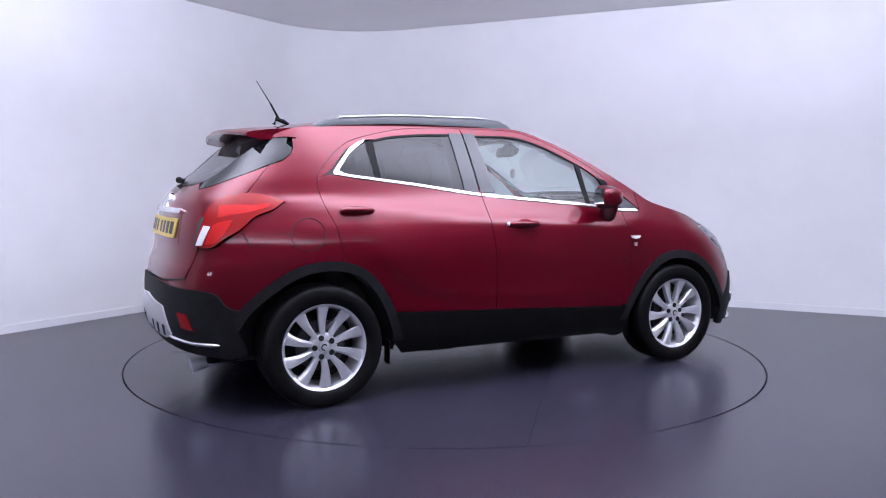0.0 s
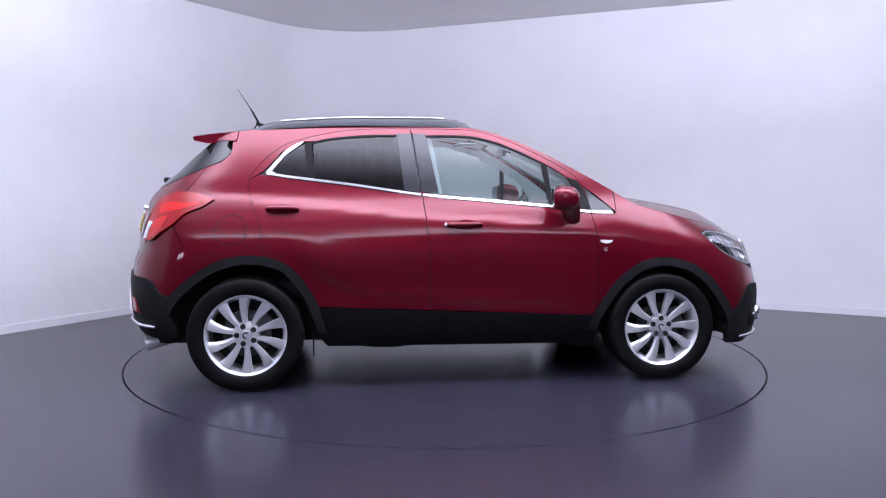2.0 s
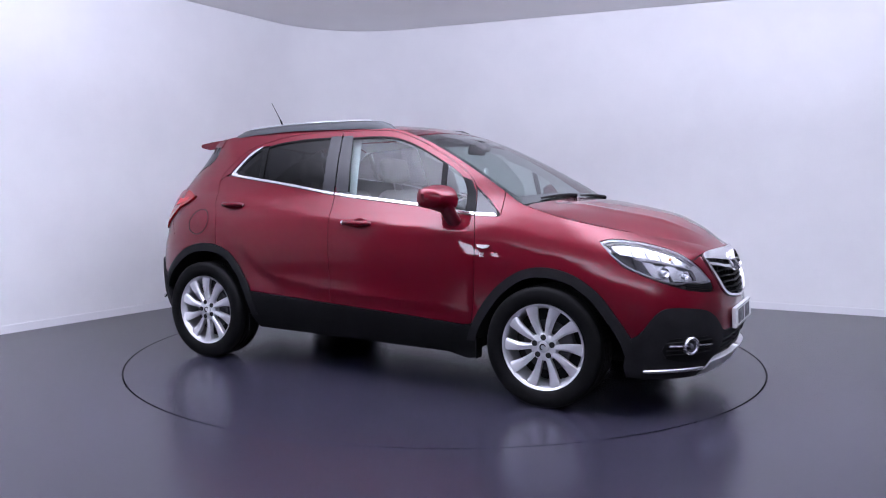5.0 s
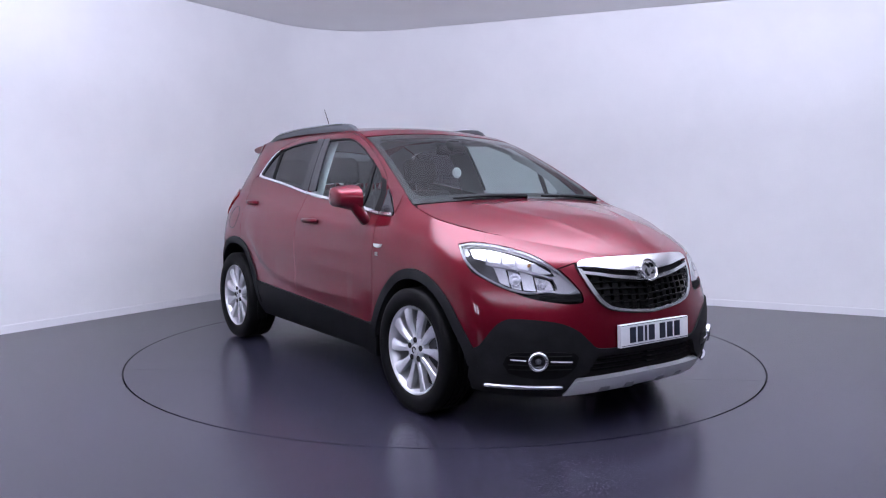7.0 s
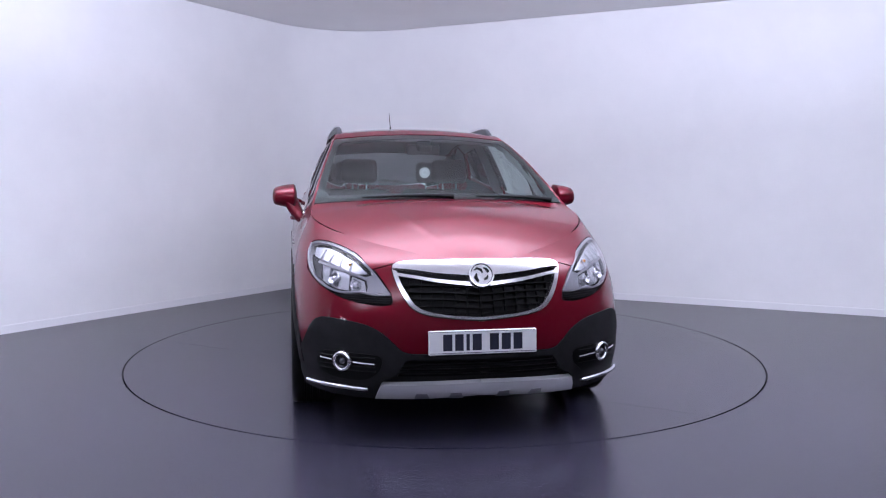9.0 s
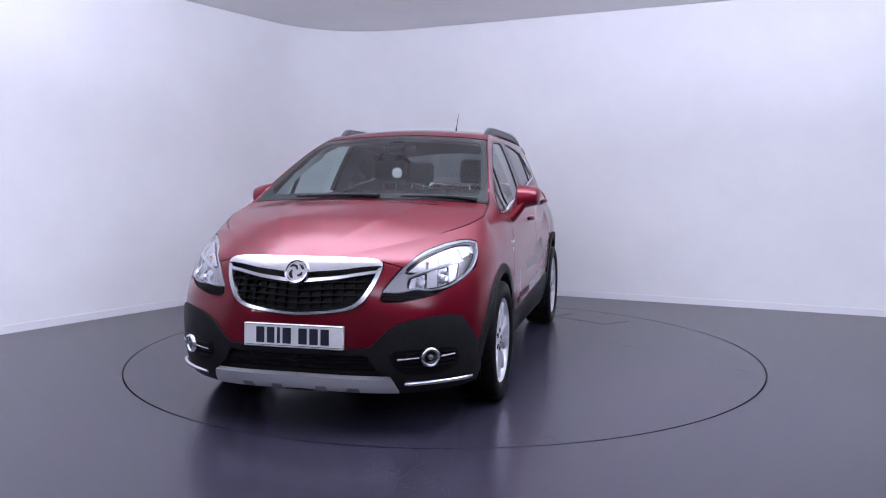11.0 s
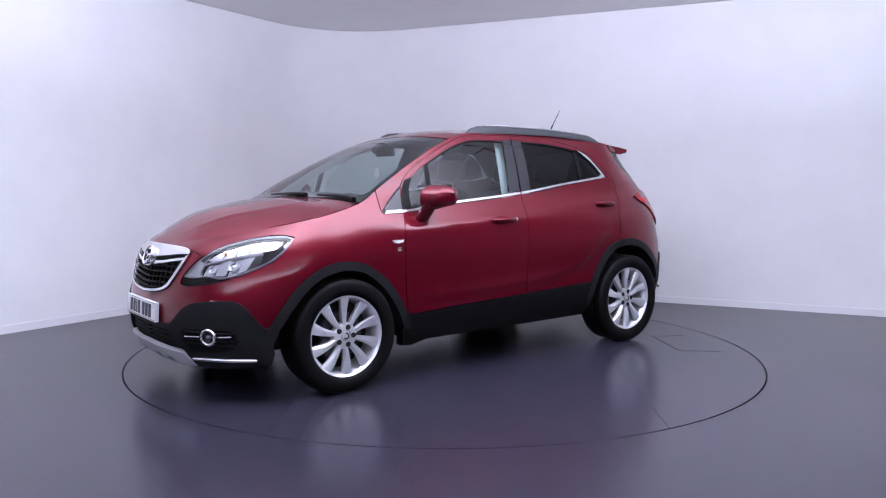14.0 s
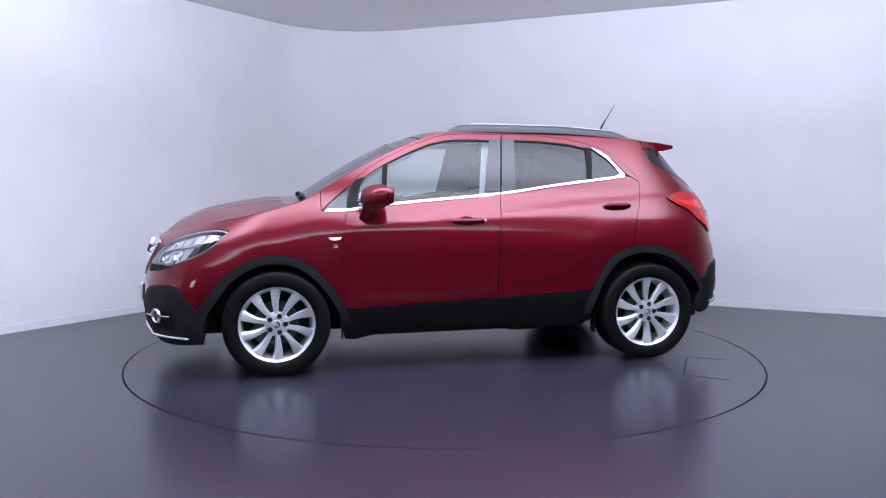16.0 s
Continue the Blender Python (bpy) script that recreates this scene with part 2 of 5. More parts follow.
def tube(bm, points, radius, sides=8, flat=1.0, caps=True):
    """A round bar along points; radius may be a list."""
    pts = [Vector(p) for p in points]
    radii = radius if isinstance(radius, (list, tuple)) else [radius] * len(pts)
    rings = []
    for i, p in enumerate(pts):
        d = (pts[min(i + 1, len(pts) - 1)] - pts[max(i - 1, 0)]).normalized()
        ref = Vector((0, 0, 1)) if abs(d.z) < 0.9 else Vector((1, 0, 0))
        a = d.cross(ref).normalized()
        b = a.cross(d)
        rings.append([bm.verts.new(p + radii[i] * (math.cos(2 * math.pi * k / sides) * a + flat * math.sin(2 * math.pi * k / sides) * b)) for k in range(sides)])
    for r, q in zip(rings, rings[1:]):
        for k in range(sides):
            bm.faces.new((r[k], r[(k + 1) % sides], q[(k + 1) % sides], q[k]))
    if caps:
        bm.faces.new(rings[0])
        bm.faces.new(list(reversed(rings[-1])))
    bmesh.ops.recalc_face_normals(bm, faces=bm.faces)
    return bm


def spline(points, n=6):
    """A smooth open line through points."""
    p = [np.array(q, float) for q in points]
    p = [2 * p[0] - p[1], *p, 2 * p[-1] - p[-2]]
    out = []
    for i in range(1, len(p) - 2):
        for k in range(n):
            t = k / n
            out.append(0.5 * (2 * p[i] + (p[i + 1] - p[i - 1]) * t + (2 * p[i - 1] - 5 * p[i] + 4 * p[i + 1] - p[i + 2]) * t * t
                              + (3 * p[i] - p[i - 1] - 3 * p[i + 1] + p[i + 2]) * t ** 3))
    out.append(p[-2])
    return [tuple(q) for q in out]


def inset(outline, d, keep=None):
    """The outline drawn in by d."""
    pts = []
    for q in outline:
        if not pts or math.dist(q, pts[-1]) > 1e-4:
            pts.append(q)
    if math.dist(pts[0], pts[-1]) < 1e-4:
        pts.pop()
    n = len(pts)
    area = sum(pts[i][0] * pts[(i + 1) % n][1] - pts[(i + 1) % n][0] * pts[i][1] for i in range(n))
    sign = 1 if area > 0 else -1
    out = []
    for i in range(n):
        a, b, c = (Vector(pts[j % n]) for j in (i - 1, i, i + 1))
        e, f = (b - a).normalized(), (c - b).normalized()
        g = Vector((-e.y - f.y, e.x + f.x))
        g = g / max(g.length, 1e-6)
        k = d / max(0.45, g.dot(Vector((-e.y, e.x))))
        q = b + sign * k * g
        if keep and keep(pts[i]):
            q = Vector((pts[i][0], q.y))
        out.append((q.x, q.y))
    return out


def within(loops, p):
    """Which points lie inside the loops, by crossings."""
    inside = np.zeros(len(p), bool)
    for loop in loops:
        q = np.array(loop)
        for (x0, y0), (x1, y1) in zip(q, np.roll(q, -1, 0)):
            if y0 == y1:
                continue
            cross = ((y0 > p[:, 1]) != (y1 > p[:, 1])) & (p[:, 0] < (x1 - x0) * (p[:, 1] - y0) / (y1 - y0) + x0)
            inside ^= cross
    return inside


def fill(loops, step):
    """The loops (an outline, and holes in it) filled with small triangles: points, faces, and the edges of the rim."""
    pts, edges = [], []
    for loop in loops:
        base = len(pts)
        fine = []
        for i, p in enumerate(loop):
            q = loop[(i + 1) % len(loop)]
            n = max(1, math.ceil(math.dist(p, q) / step))
            fine += [(p[0] + (q[0] - p[0]) * k / n, p[1] + (q[1] - p[1]) * k / n) for k in range(n)]
        pts += fine
        edges += [(base + i, base + (i + 1) % len(fine)) for i in range(len(fine))]
    p = np.array(pts)
    lo, hi = p.min(0), p.max(0)
    gx = np.arange(lo[0] + step / 2, hi[0], step)
    gy = np.arange(lo[1] + step / 2, hi[1], step)
    grid = np.array([(x + (j % 2) * step / 2, y) for j, y in enumerate(gy) for x in gx]).reshape(-1, 2)
    if len(grid):
        grid = grid[within(loops, grid)]
    if len(grid):
        near = np.min(np.hypot(grid[:, None, 0] - p[None, :, 0], grid[:, None, 1] - p[None, :, 1]), 1)
        grid = grid[near > step * 0.35]
    coords = [Vector(q) for q in pts] + [Vector(q) for q in grid.tolist()]
    vs, _, fs, *_ = geometry.delaunay_2d_cdt(coords, edges, [], 0, 1e-6)
    vs = np.array([v[:2] for v in vs])
    fs = [f for f in fs if len(f) == 3]
    keep = within(loops, np.array([vs[list(f)].mean(0) for f in fs]))
    fs = [list(f) for f, k in zip(fs, keep) if k]
    count = {}
    for f in fs:
        for i in range(3):
            e = tuple(sorted((f[i], f[(i + 1) % 3])))
            count[e] = count.get(e, 0) + 1
    return vs, fs, [e for e, n in count.items() if n == 1]


def shell(name, surface, outlines, mat, parent, off=0.0, thick=0.014, sides=(1,), gap=0.0, step=0.05, label="", flip=1, keep=None, kind=""):
    """A pressed panel on the car's surface inside an outline, on the left (1), the right (-1) or both, as one mesh."""
    verts, norms, polys = [], [], []
    for loops in outlines:
        loops = [inset(o, gap if k == 0 else -gap, keep) for k, o in enumerate(loops if isinstance(loops[0], list) else [loops])]
        pts, faces, rim = fill(loops, step)
        p = surface(pts[:, 0], pts[:, 1])
        n = flip * normals(surface, pts[:, 0], pts[:, 1])
        for side in sides:
            m = np.array([1, side, 1])
            base = len(verts)
            q, nn = (p + off * n) * m, n * m
            verts += q.tolist()
            norms += nn.tolist()
            for f in faces:
                a, b, c = (q[i] for i in f[:3])
                g = np.cross(b - a, c - a)
                polys.append([base + i for i in (f if g @ nn[f[0]] > 0 else f[::-1])])
            if thick:
                back = len(verts)
                used = sorted({i for e in rim for i in e})
                at = {i: k for k, i in enumerate(used)}
                verts += [q[i].tolist() for i in used] + [(q[i] - thick * nn[i]).tolist() for i in used]
                norms += [(0, 0, 0)] * (2 * len(used))
                mid = q.mean(0)
                for i, j in rim:
                    a, b = back + at[i], back + at[j]
                    c, d = a + len(used), b + len(used)
                    polys.append([a, b, d, c])
    data = bpy.data.meshes.new(name)
    data.from_pydata(verts, [], polys)
    data.polygons.foreach_set("use_smooth", [True] * len(polys))
    data.update()
    data.normals_split_custom_set_from_vertices(norms)
    return part(name, data, mat, parent, label, kind)


def panel(name, outline, mat, parent, **k):
    return shell(name, body, [outline], mat, parent, flip=-1, **k)


def cap(name, outline, mat, parent, **k):
    return shell(name, top, [outline], mat, parent, **k)


def along(f, a, b, n=12):
    return [(v, float(f(v))) for v in np.linspace(a, b, n)]


EDGE_U = np.linspace(REAR_PIVOT - math.pi / 2, FRONT_PIVOT + math.pi / 2, 700)


def edge_table():
    lo, hi = np.full(700, 0.7), np.full(700, 1.7)
    for _ in range(24):
        z = (lo + hi) / 2
        low = z < EDGE_Z(body(EDGE_U, z)[:, 0])
        lo, hi = np.where(low, z, lo), np.where(low, hi, z)
    return lo


EDGES = edge_table()


def edge(u):
    """The height at which the side gives way to hood, screens and roof."""
    return float(np.interp(u, EDGE_U, EDGES))


GRID_U, GRID_Z = np.linspace(EDGE_U[0], EDGE_U[-1], 420), np.linspace(0.16, 1.62, 150)
GRID = np.broadcast_arrays(GRID_U[:, None], GRID_Z[None, :])
GRID_P, GRID_N = body(*GRID), -normals(body, *GRID)


def on(u, z, off=0.0, side=1):
    """A point on the side and its outward direction, from a table of the surface."""
    a = min(max((u - GRID_U[0]) / (GRID_U[1] - GRID_U[0]), 0), 418.999)
    b = min(max((z - GRID_Z[0]) / (GRID_Z[1] - GRID_Z[0]), 0), 148.999)
    i, j = int(a), int(b)
    a, b = a - i, b - j
    mix = lambda g: (1 - a) * ((1 - b) * g[i, j] + b * g[i, j + 1]) + a * ((1 - b) * g[i + 1, j] + b * g[i + 1, j + 1])
    p, n = mix(GRID_P), mix(GRID_N)
    n = n / np.linalg.norm(n)
    return Vector((p + off * n) * np.array([1, side, 1])), Vector(n * np.array([1, side, 1]))


def seat_on(u, z, off=0.0, side=1):
    """A frame that stands on the side: local z outward, local x level and running to the viewer's right."""
    p, n = on(u, z, off, side)
    xa = Vector((0, 0, 1)).cross(n).normalized()
    ya = n.cross(xa)
    return Matrix.Translation(p) @ Matrix((xa, ya, n)).transposed().to_4x4()


# ---- the room ----
def room_outline():
    """The inner line of the walls: two long walls that meet in a rounded corner, and the walls behind the camera."""
    a, c, b = Vector((-6.2, -3.684)), Vector((-1.388, 4.015)), Vector((6.6, 0.30))
    u, v = (a - c).normalized(), (b - c).normalized()
    half = math.acos(u.dot(v)) / 2
    r = 1.1
    centre = c + (u + v).normalized() * (r / math.sin(half))
    p, q = c + u * (r / math.tan(half)), c + v * (r / math.tan(half))
    a0, a1 = math.atan2(*(p - centre).yx), math.atan2(*(q - centre).yx)
    if a0 < a1:
        a0 += 2 * math.pi
    arc = [centre + r * Vector((math.cos(a0 + (a1 - a0) * i / 24), math.sin(a0 + (a1 - a0) * i / 24))) for i in range(25)]
    return a, arc, b


CEILING = 3.03


def wall_strip(name, line, z0, z1, thick, mat, label):
    """A wall along a line, its inner face on the line, thickness outward (to the left of its run)."""
    bm = bmesh.new()
    pts = [Vector((*p, 0)) for p in line]
    rows = []
    for i, p in enumerate(pts):
        d = (pts[min(i + 1, len(pts) - 1)] - pts[max(i - 1, 0)]).normalized()
        n = Vector((-d.y, d.x, 0))
        rows.append([bm.verts.new(q) for q in (p + Vector((0, 0, z0)), p + Vector((0, 0, z1)), p + n * thick + Vector((0, 0, z1)), p + n * thick + Vector((0, 0, z0)))])
    for a, b in zip(rows, rows[1:]):
        for k in range(4):
            bm.faces.new((a[k], b[k], b[(k + 1) % 4], a[(k + 1) % 4]))
    bm.faces.new(rows[0])
    bm.faces.new(rows[-1])
    bmesh.ops.recalc_face_normals(bm, faces=bm.faces)
    ob = part(name, smooth(bm, 30), mat)
    return tagged(ob, label=label, kind="structure")


def room():
    a, arc, b = room_outline()
    line = [a, *arc, b]
    wall_strip("wall_curved", line, 0.0, CEILING - 0.006, 0.15, WALL, "white painted studio wall with a rounded corner")
    # added walls out of view; their grey dims what the paint reflects
    wall_strip("wall_east", [b, Vector((6.6, -9.0))], 0.0, CEILING, 0.15, BACK_WALL, "unseen grey wall added to close the room")
    wall_strip("wall_south", [Vector((6.6, -9.0)), Vector((-6.2, -9.0))], 0.0, CEILING, 0.15, BACK_WALL, "unseen grey wall added to close the room")
    wall_strip("wall_west", [Vector((-6.2, -9.0)), a], 0.0, CEILING, 0.15, BACK_WALL, "unseen grey wall added to close the room")
    inner = [Vector(p) for p in line]
    wall_strip("baseboard", inner, 0.0, 0.062, -0.014, TRIM, "white painted skirting board")
    wall_strip("trim", inner, 0.062, 0.068, -0.011, TRIM, "rounded top edge of the skirting board")
    bm = bmesh.new()
    box(bm, -6.5, 6.9, -9.3, 5.0, CEILING, CEILING + 0.1)
    tagged(part("ceiling", bm, CEIL), label="white painted plaster ceiling", kind="structure")
    # floor with a round well for the turntable
    bm = bmesh.new()
    n = 128
    ring = [bm.verts.new((DISC_R * math.cos(2 * math.pi * i / n), DISC_R * math.sin(2 * math.pi * i / n), 0)) for i in range(n)]
    low = [bm.verts.new((v.co.x, v.co.y, -0.06)) for v in ring]
    far = []
    for i in range(n):
        c, s = math.cos(2 * math.pi * i / n), math.sin(2 * math.pi * i / n)
        k = 10.0 / max(abs(c), abs(s))
        far.append(bm.verts.new((k * c, k * s - 1.5, 0)))
    for i in range(n):
        j = (i + 1) % n
        bm.faces.new((ring[i], far[i], far[j], ring[j]))
        bm.faces.new((ring[i], ring[j], low[j], low[i]))
    bm.faces.new(low)
    bmesh.ops.recalc_face_normals(bm, faces=bm.faces)
    ob = tagged(part("floor", bm, FLOOR), label="dark grey speckled polished vinyl floor", kind="structure")
    # the well is coloured dark, for the shade in the ring gap
    ob.data.materials.append(DARK)
    for f in ob.data.polygons:
        f.material_index = 1 if f.center.z < -0.001 else 0


DISC_R = 2.2465


def turntable():
    base = new("turntable")
    tagged(base, label="round dark grey car turntable set flush in the floor", category="turntable")
    d = Vector((0.634, 0.773))          # the run of the two seams between its plates
    n = Vector((-d.y, d.x))
    r = DISC_R - 0.011
    cuts = [-r, -0.826, 1.189, r]
    for k, (c0, c1) in enumerate(zip(cuts, cuts[1:])):
        c0, c1 = c0 + 0.0015, c1 - 0.0015
        pts = []
        for c, way in ((c0, 1), (c1, -1)):
            h = math.sqrt(max(0, r * r - c * c))
            pts += [d * (-h * way) + n * c, d * (h * way) + n * c]
        a = [math.atan2(p.dot(n), p.dot(d)) for p in pts]
        rim = []
        for i0, i1 in ((1, 2), (3, 0)):
            x0, x1 = a[i0], a[i1]
            while x1 < x0:
                x1 += 2 * math.pi
            rim += [r * (math.cos(x0 + (x1 - x0) * i / 40) * d + math.sin(x0 + (x1 - x0) * i / 40) * n) for i in range(41)]
        bm = bmesh.new()
        ring = [bm.verts.new((p.x, p.y, 0)) for i, p in enumerate(rim) if i == 0 or (p - rim[i - 1]).length > 1e-3]
        low = [bm.verts.new((v.co.x, v.co.y, -0.04)) for v in ring]
        f = bm.faces.new(ring)
        for i in range(len(ring)):
            j = (i + 1) % len(ring)
            bm.faces.new((ring[i], low[i], low[j], ring[j]))
        bmesh.ops.recalc_face_normals(bm, faces=bm.faces)
        part("plate", bm, FLOOR, base)
    for p, q in (((-1.61, 0.69), (-1.335, 1.125)), ((-1.335, 1.125), (-1.55, 1.32)), ((-1.85, 0.79), (-1.62, 0.65))):
        bm = bmesh.new()
        v, w = Vector((*p, 0)), Vector((*q, 0))
        e = (w - v).normalized()
        e = Vector((-e.y, e.x, 0)) * 0.004
        bm.faces.new([bm.verts.new(c + Vector((0, 0, 0.0012))) for c in (v - e, w - e, w + e, v + e)])
        part("hatch_seam", bm, DARK, base)
    return base


# ---- the car ----
MID = FRONT_PIVOT + math.pi / 2      # u at the middle of the nose
TAIL = REAR_PIVOT - math.pi / 2      # u at the middle of the tail
BELT = Curve((-1.21, 1.283), (-0.907, 1.247), (-0.663, 1.217), (-0.225, 1.156), (0.28, 1.11), (0.549, 1.086), (0.857, 1.05), (0.97, 1.048))
SILL = Curve((-0.90, 0.503), (-0.521, 0.485), (-0.179, 0.469), (0.337, 0.445), (0.86, 0.416))
ARCH_F = spline([(0.80, 0.33), (0.834, 0.418), (0.901, 0.536), (0.999, 0.657), (1.136, 0.75), (1.307, 0.78), (1.477, 0.747), (1.607, 0.658), (1.692, 0.544), (1.756, 0.438), (1.79, 0.34)])
ARCH_R = spline([(-1.80, 0.47), (-1.742, 0.565), (-1.646, 0.663), (-1.504, 0.76), (-1.359, 0.805), (-1.194, 0.805), (-1.043, 0.76), (-0.947, 0.667), (-0.881, 0.563), (-0.852, 0.497),
                 (-0.80, 0.34)])
SEAM_B = spline([(-0.289, 1.577), (-0.262, 1.40), (-0.229, 1.218), (-0.187, 0.811), (-0.179, 0.469)])          # between the doors
SEAM_F = spline([(0.825, 1.05), (0.853, 0.908), (0.853, 0.634), (0.836, 0.43)])                                 # front edge of the front door
SEAM_R = spline([(-1.335, 1.25), (-1.328, 1.20), (-1.271, 1.084), (-1.213, 0.984), (-1.176, 0.805)])            # rear edge of the rear door
FRAME_F = spline([(-0.285, 1.575), (0.0, 1.574), (0.15, 1.562), (0.33, 1.505), (0.48, 1.437), (0.62, 1.365), (0.74, 1.285), (0.80, 1.20), (0.825, 1.05)])
FRAME_R = spline([(-1.335, 1.25), (-1.315, 1.295), (-1.211, 1.388), (-1.06, 1.466), (-0.90, 1.517), (-0.70, 1.557), (-0.48, 1.573), (-0.285, 1.575)])
GLASS_F = spline([(-0.199, 1.533), (-0.035, 1.536), (0.12, 1.528), (0.26, 1.493), (0.40, 1.437), (0.534, 1.372)])
GLASS_Q = spline([(0.572, 1.352), (0.64, 1.312), (0.699, 1.265), (0.742, 1.18), (0.757, 1.075)])
GLASS_R = spline([(-0.90, 1.482), (-0.80, 1.506), (-0.674, 1.522), (-0.52, 1.533), (-0.375, 1.536)])
BELT_UP = 0.0165


def below(path, z):
    return [p for p in path if p[1] > z]


def door(car, side, front):
    name = "door"
    if front:
        b = list(reversed(SEAM_B[12:]))
        lower = [p for p in b] + along(lambda v: BELT(v), -0.225, 0.825, 24)[1:] + SEAM_F[1:] + along(lambda v: SILL(v), 0.836, -0.179, 20)[1:]
    else:
        arch = [p for p in ARCH_R if p[0] > -1.18 and p[1] > 0.50]
        lower = SEAM_B[12:] + along(lambda v: SILL(v), -0.19, -0.85, 12) + list(reversed(arch)) + list(reversed(SEAM_R)) + along(lambda v: BELT(v), -1.27, -0.23, 20)
    d = panel(name, lower, PAINT, car, sides=(side,), gap=0.0022, step=0.028, label="dark red painted %s door with a body-coloured handle" % ("front" if front else "rear"))
    both = dict(sides=(side,))
    up = lambda v: BELT(v) + BELT_UP
    if front:
        outer = FRAME_F
        inner = [(-0.2735, 1.545)] + GLASS_F + GLASS_Q + [(0.80, 1.06)]
        panel("window_frame", outer + list(reversed(inner)), PAINT, d, gap=0.0015, **both)
        panel("pillar_trim", [(-0.270, 1.545), (-0.19, 1.545), (-0.12, 1.18), (-0.222, 1.178)], GLOSS_BLACK, d, off=0.001, gap=0.001, **both)
        panel("window", along(up, -0.128, 0.567, 16) + [(0.534, 1.372)] + list(reversed(GLASS_F)), GLASS, d, off=-0.006, thick=0, label="clear side window glass", **both)
        panel("window_divider", [(0.565, 1.104), (0.595, 1.10), (0.572, 1.352), (0.536, 1.371)], BLACK, d, off=-0.002, **both)
        panel("quarter_window", along(up, 0.594, 0.76, 6) + list(reversed(GLASS_Q)), GLASS, d, off=-0.006, thick=0, **both)
        panel("mirror_sail", GLASS_Q[-14:] + [(0.757, 1.077), (0.825, 1.07)] + [(0.80, 1.185), (0.76, 1.255)], BLACK, d, off=0.002, **both)
        panel("window_seal", GLASS_F + list(reversed(inset_line(GLASS_F, -0.010))), BLACK, d, off=0.0005, thick=0.006, **both)
        panel("chrome_strip", along(lambda v: BELT(v) + 0.002, -0.22, 0.823, 24) + along(up, 0.823, -0.218, 24), CHROME, d, off=0.006, thick=0.01, **both)
    else:
        outer = FRAME_R
        inner = [(-1.235, 1.30), (-1.19, 1.335), (-1.09, 1.415), (-1.0, 1.462), (-0.935, 1.487)] + GLASS_R[2:]
        panel("window_frame", outer + [(-0.277, 1.545)] + list(reversed(inner)) + [(-1.27, 1.285)], PAINT, d, gap=0.0015, **both)
        panel("pillar_trim", [(-0.279, 1.545), (-0.37, 1.545), (-0.333, 1.192), (-0.234, 1.178)], GLOSS_BLACK, d, off=0.001, gap=0.001, **both)
        panel("window", along(up, -0.873, -0.326, 14) + [(-0.366, 1.536)] + list(reversed(GLASS_R[1:])), TINTED, d, off=-0.006, thick=0, label="dark tinted side window glass", **both)
        panel("window_divider", [(-0.908, 1.262), (-0.868, 1.257), (-0.893, 1.484), (-0.936, 1.473)], BLACK, d, off=-0.002, **both)
        panel("quarter_window", along(up, -1.15, -0.908, 6) + [(-0.936, 1.472), (-1.0, 1.438), (-1.08, 1.375), (-1.15, 1.31)], TINTED, d, off=-0.006, thick=0, **both)
        panel("window_seal", GLASS_R + list(reversed(inset_line(GLASS_R, -0.010))), BLACK, d, off=0.0005, thick=0.006, **both)
        curl = spline([(-0.94, 1.487), (-1.01, 1.455), (-1.10, 1.388), (-1.185, 1.318), (-1.205, 1.292), (-1.19, 1.28)])
        curl_in = spline([(-1.13, 1.297), (-1.155, 1.308), (-1.09, 1.368), (-1.01, 1.432), (-0.945, 1.477)])
        panel("chrome_strip", along(lambda v: BELT(v) + 0.002, -1.19, -0.23, 24) + along(up, -0.232, -1.13, 24) + curl_in + curl, CHROME, d, off=0.006, thick=0.01, **both)
    handle(d, side, 0.025 if front else -1.07, 0.984 if front else 1.078)
    return d


def inset_line(line, dz):
    return [(a, b + dz) for a, b in line]


def handle(parent, side, u, z):
    """A pull handle over a dished recess."""
    bm = bmesh.new()
    n = 20
    f = seat_on(u + 0.012, z + 0.002, 0.0, side)
    c = bm.verts.new(f @ Vector((0, 0, 0.0012)))
    ring = [bm.verts.new(f @ Vector((0.058 * math.cos(2 * math.pi * i / n), 0.033 * math.sin(2 * math.pi * i / n), 0.0014))) for i in range(n)]
    for i in range(n):
        bm.faces.new((c, ring[i], ring[(i + 1) % n]))
    bmesh.ops.recalc_face_normals(bm, faces=bm.faces)
    part("handle_recess", bm, PAINT, parent)
    pts, r = [], []
    for i in range(13):
        k = i / 12
        p, nrm = on(u - 0.105 + 0.21 * k, z - 0.004 * math.sin(k * math.pi), 0.006 + 0.022 * math.sin(math.pi * k) ** 0.5, side)
        pts.append(p)
        r.append(0.0165 * (0.75 + 0.25 * math.sin(math.pi * k) ** 0.4))
    part("handle", smooth(tube(bmesh.new(), pts, r, 12, 1.0), 60), PAINT, parent, "body-coloured pull handle")
    if u > 0:
        bm = bmesh.new()
        f = seat_on(u - 0.112, z + 0.002, 0.0, side)
        lathe(bm, [(0.0001, 0.016), (0.009, 0.015), (0.012, 0.010), (0.012, 0.0)], 16, f)
        bmesh.ops.recalc_face_normals(bm, faces=bm.faces)
        part("lock_cover", smooth(bm, 50), SILVER, parent)


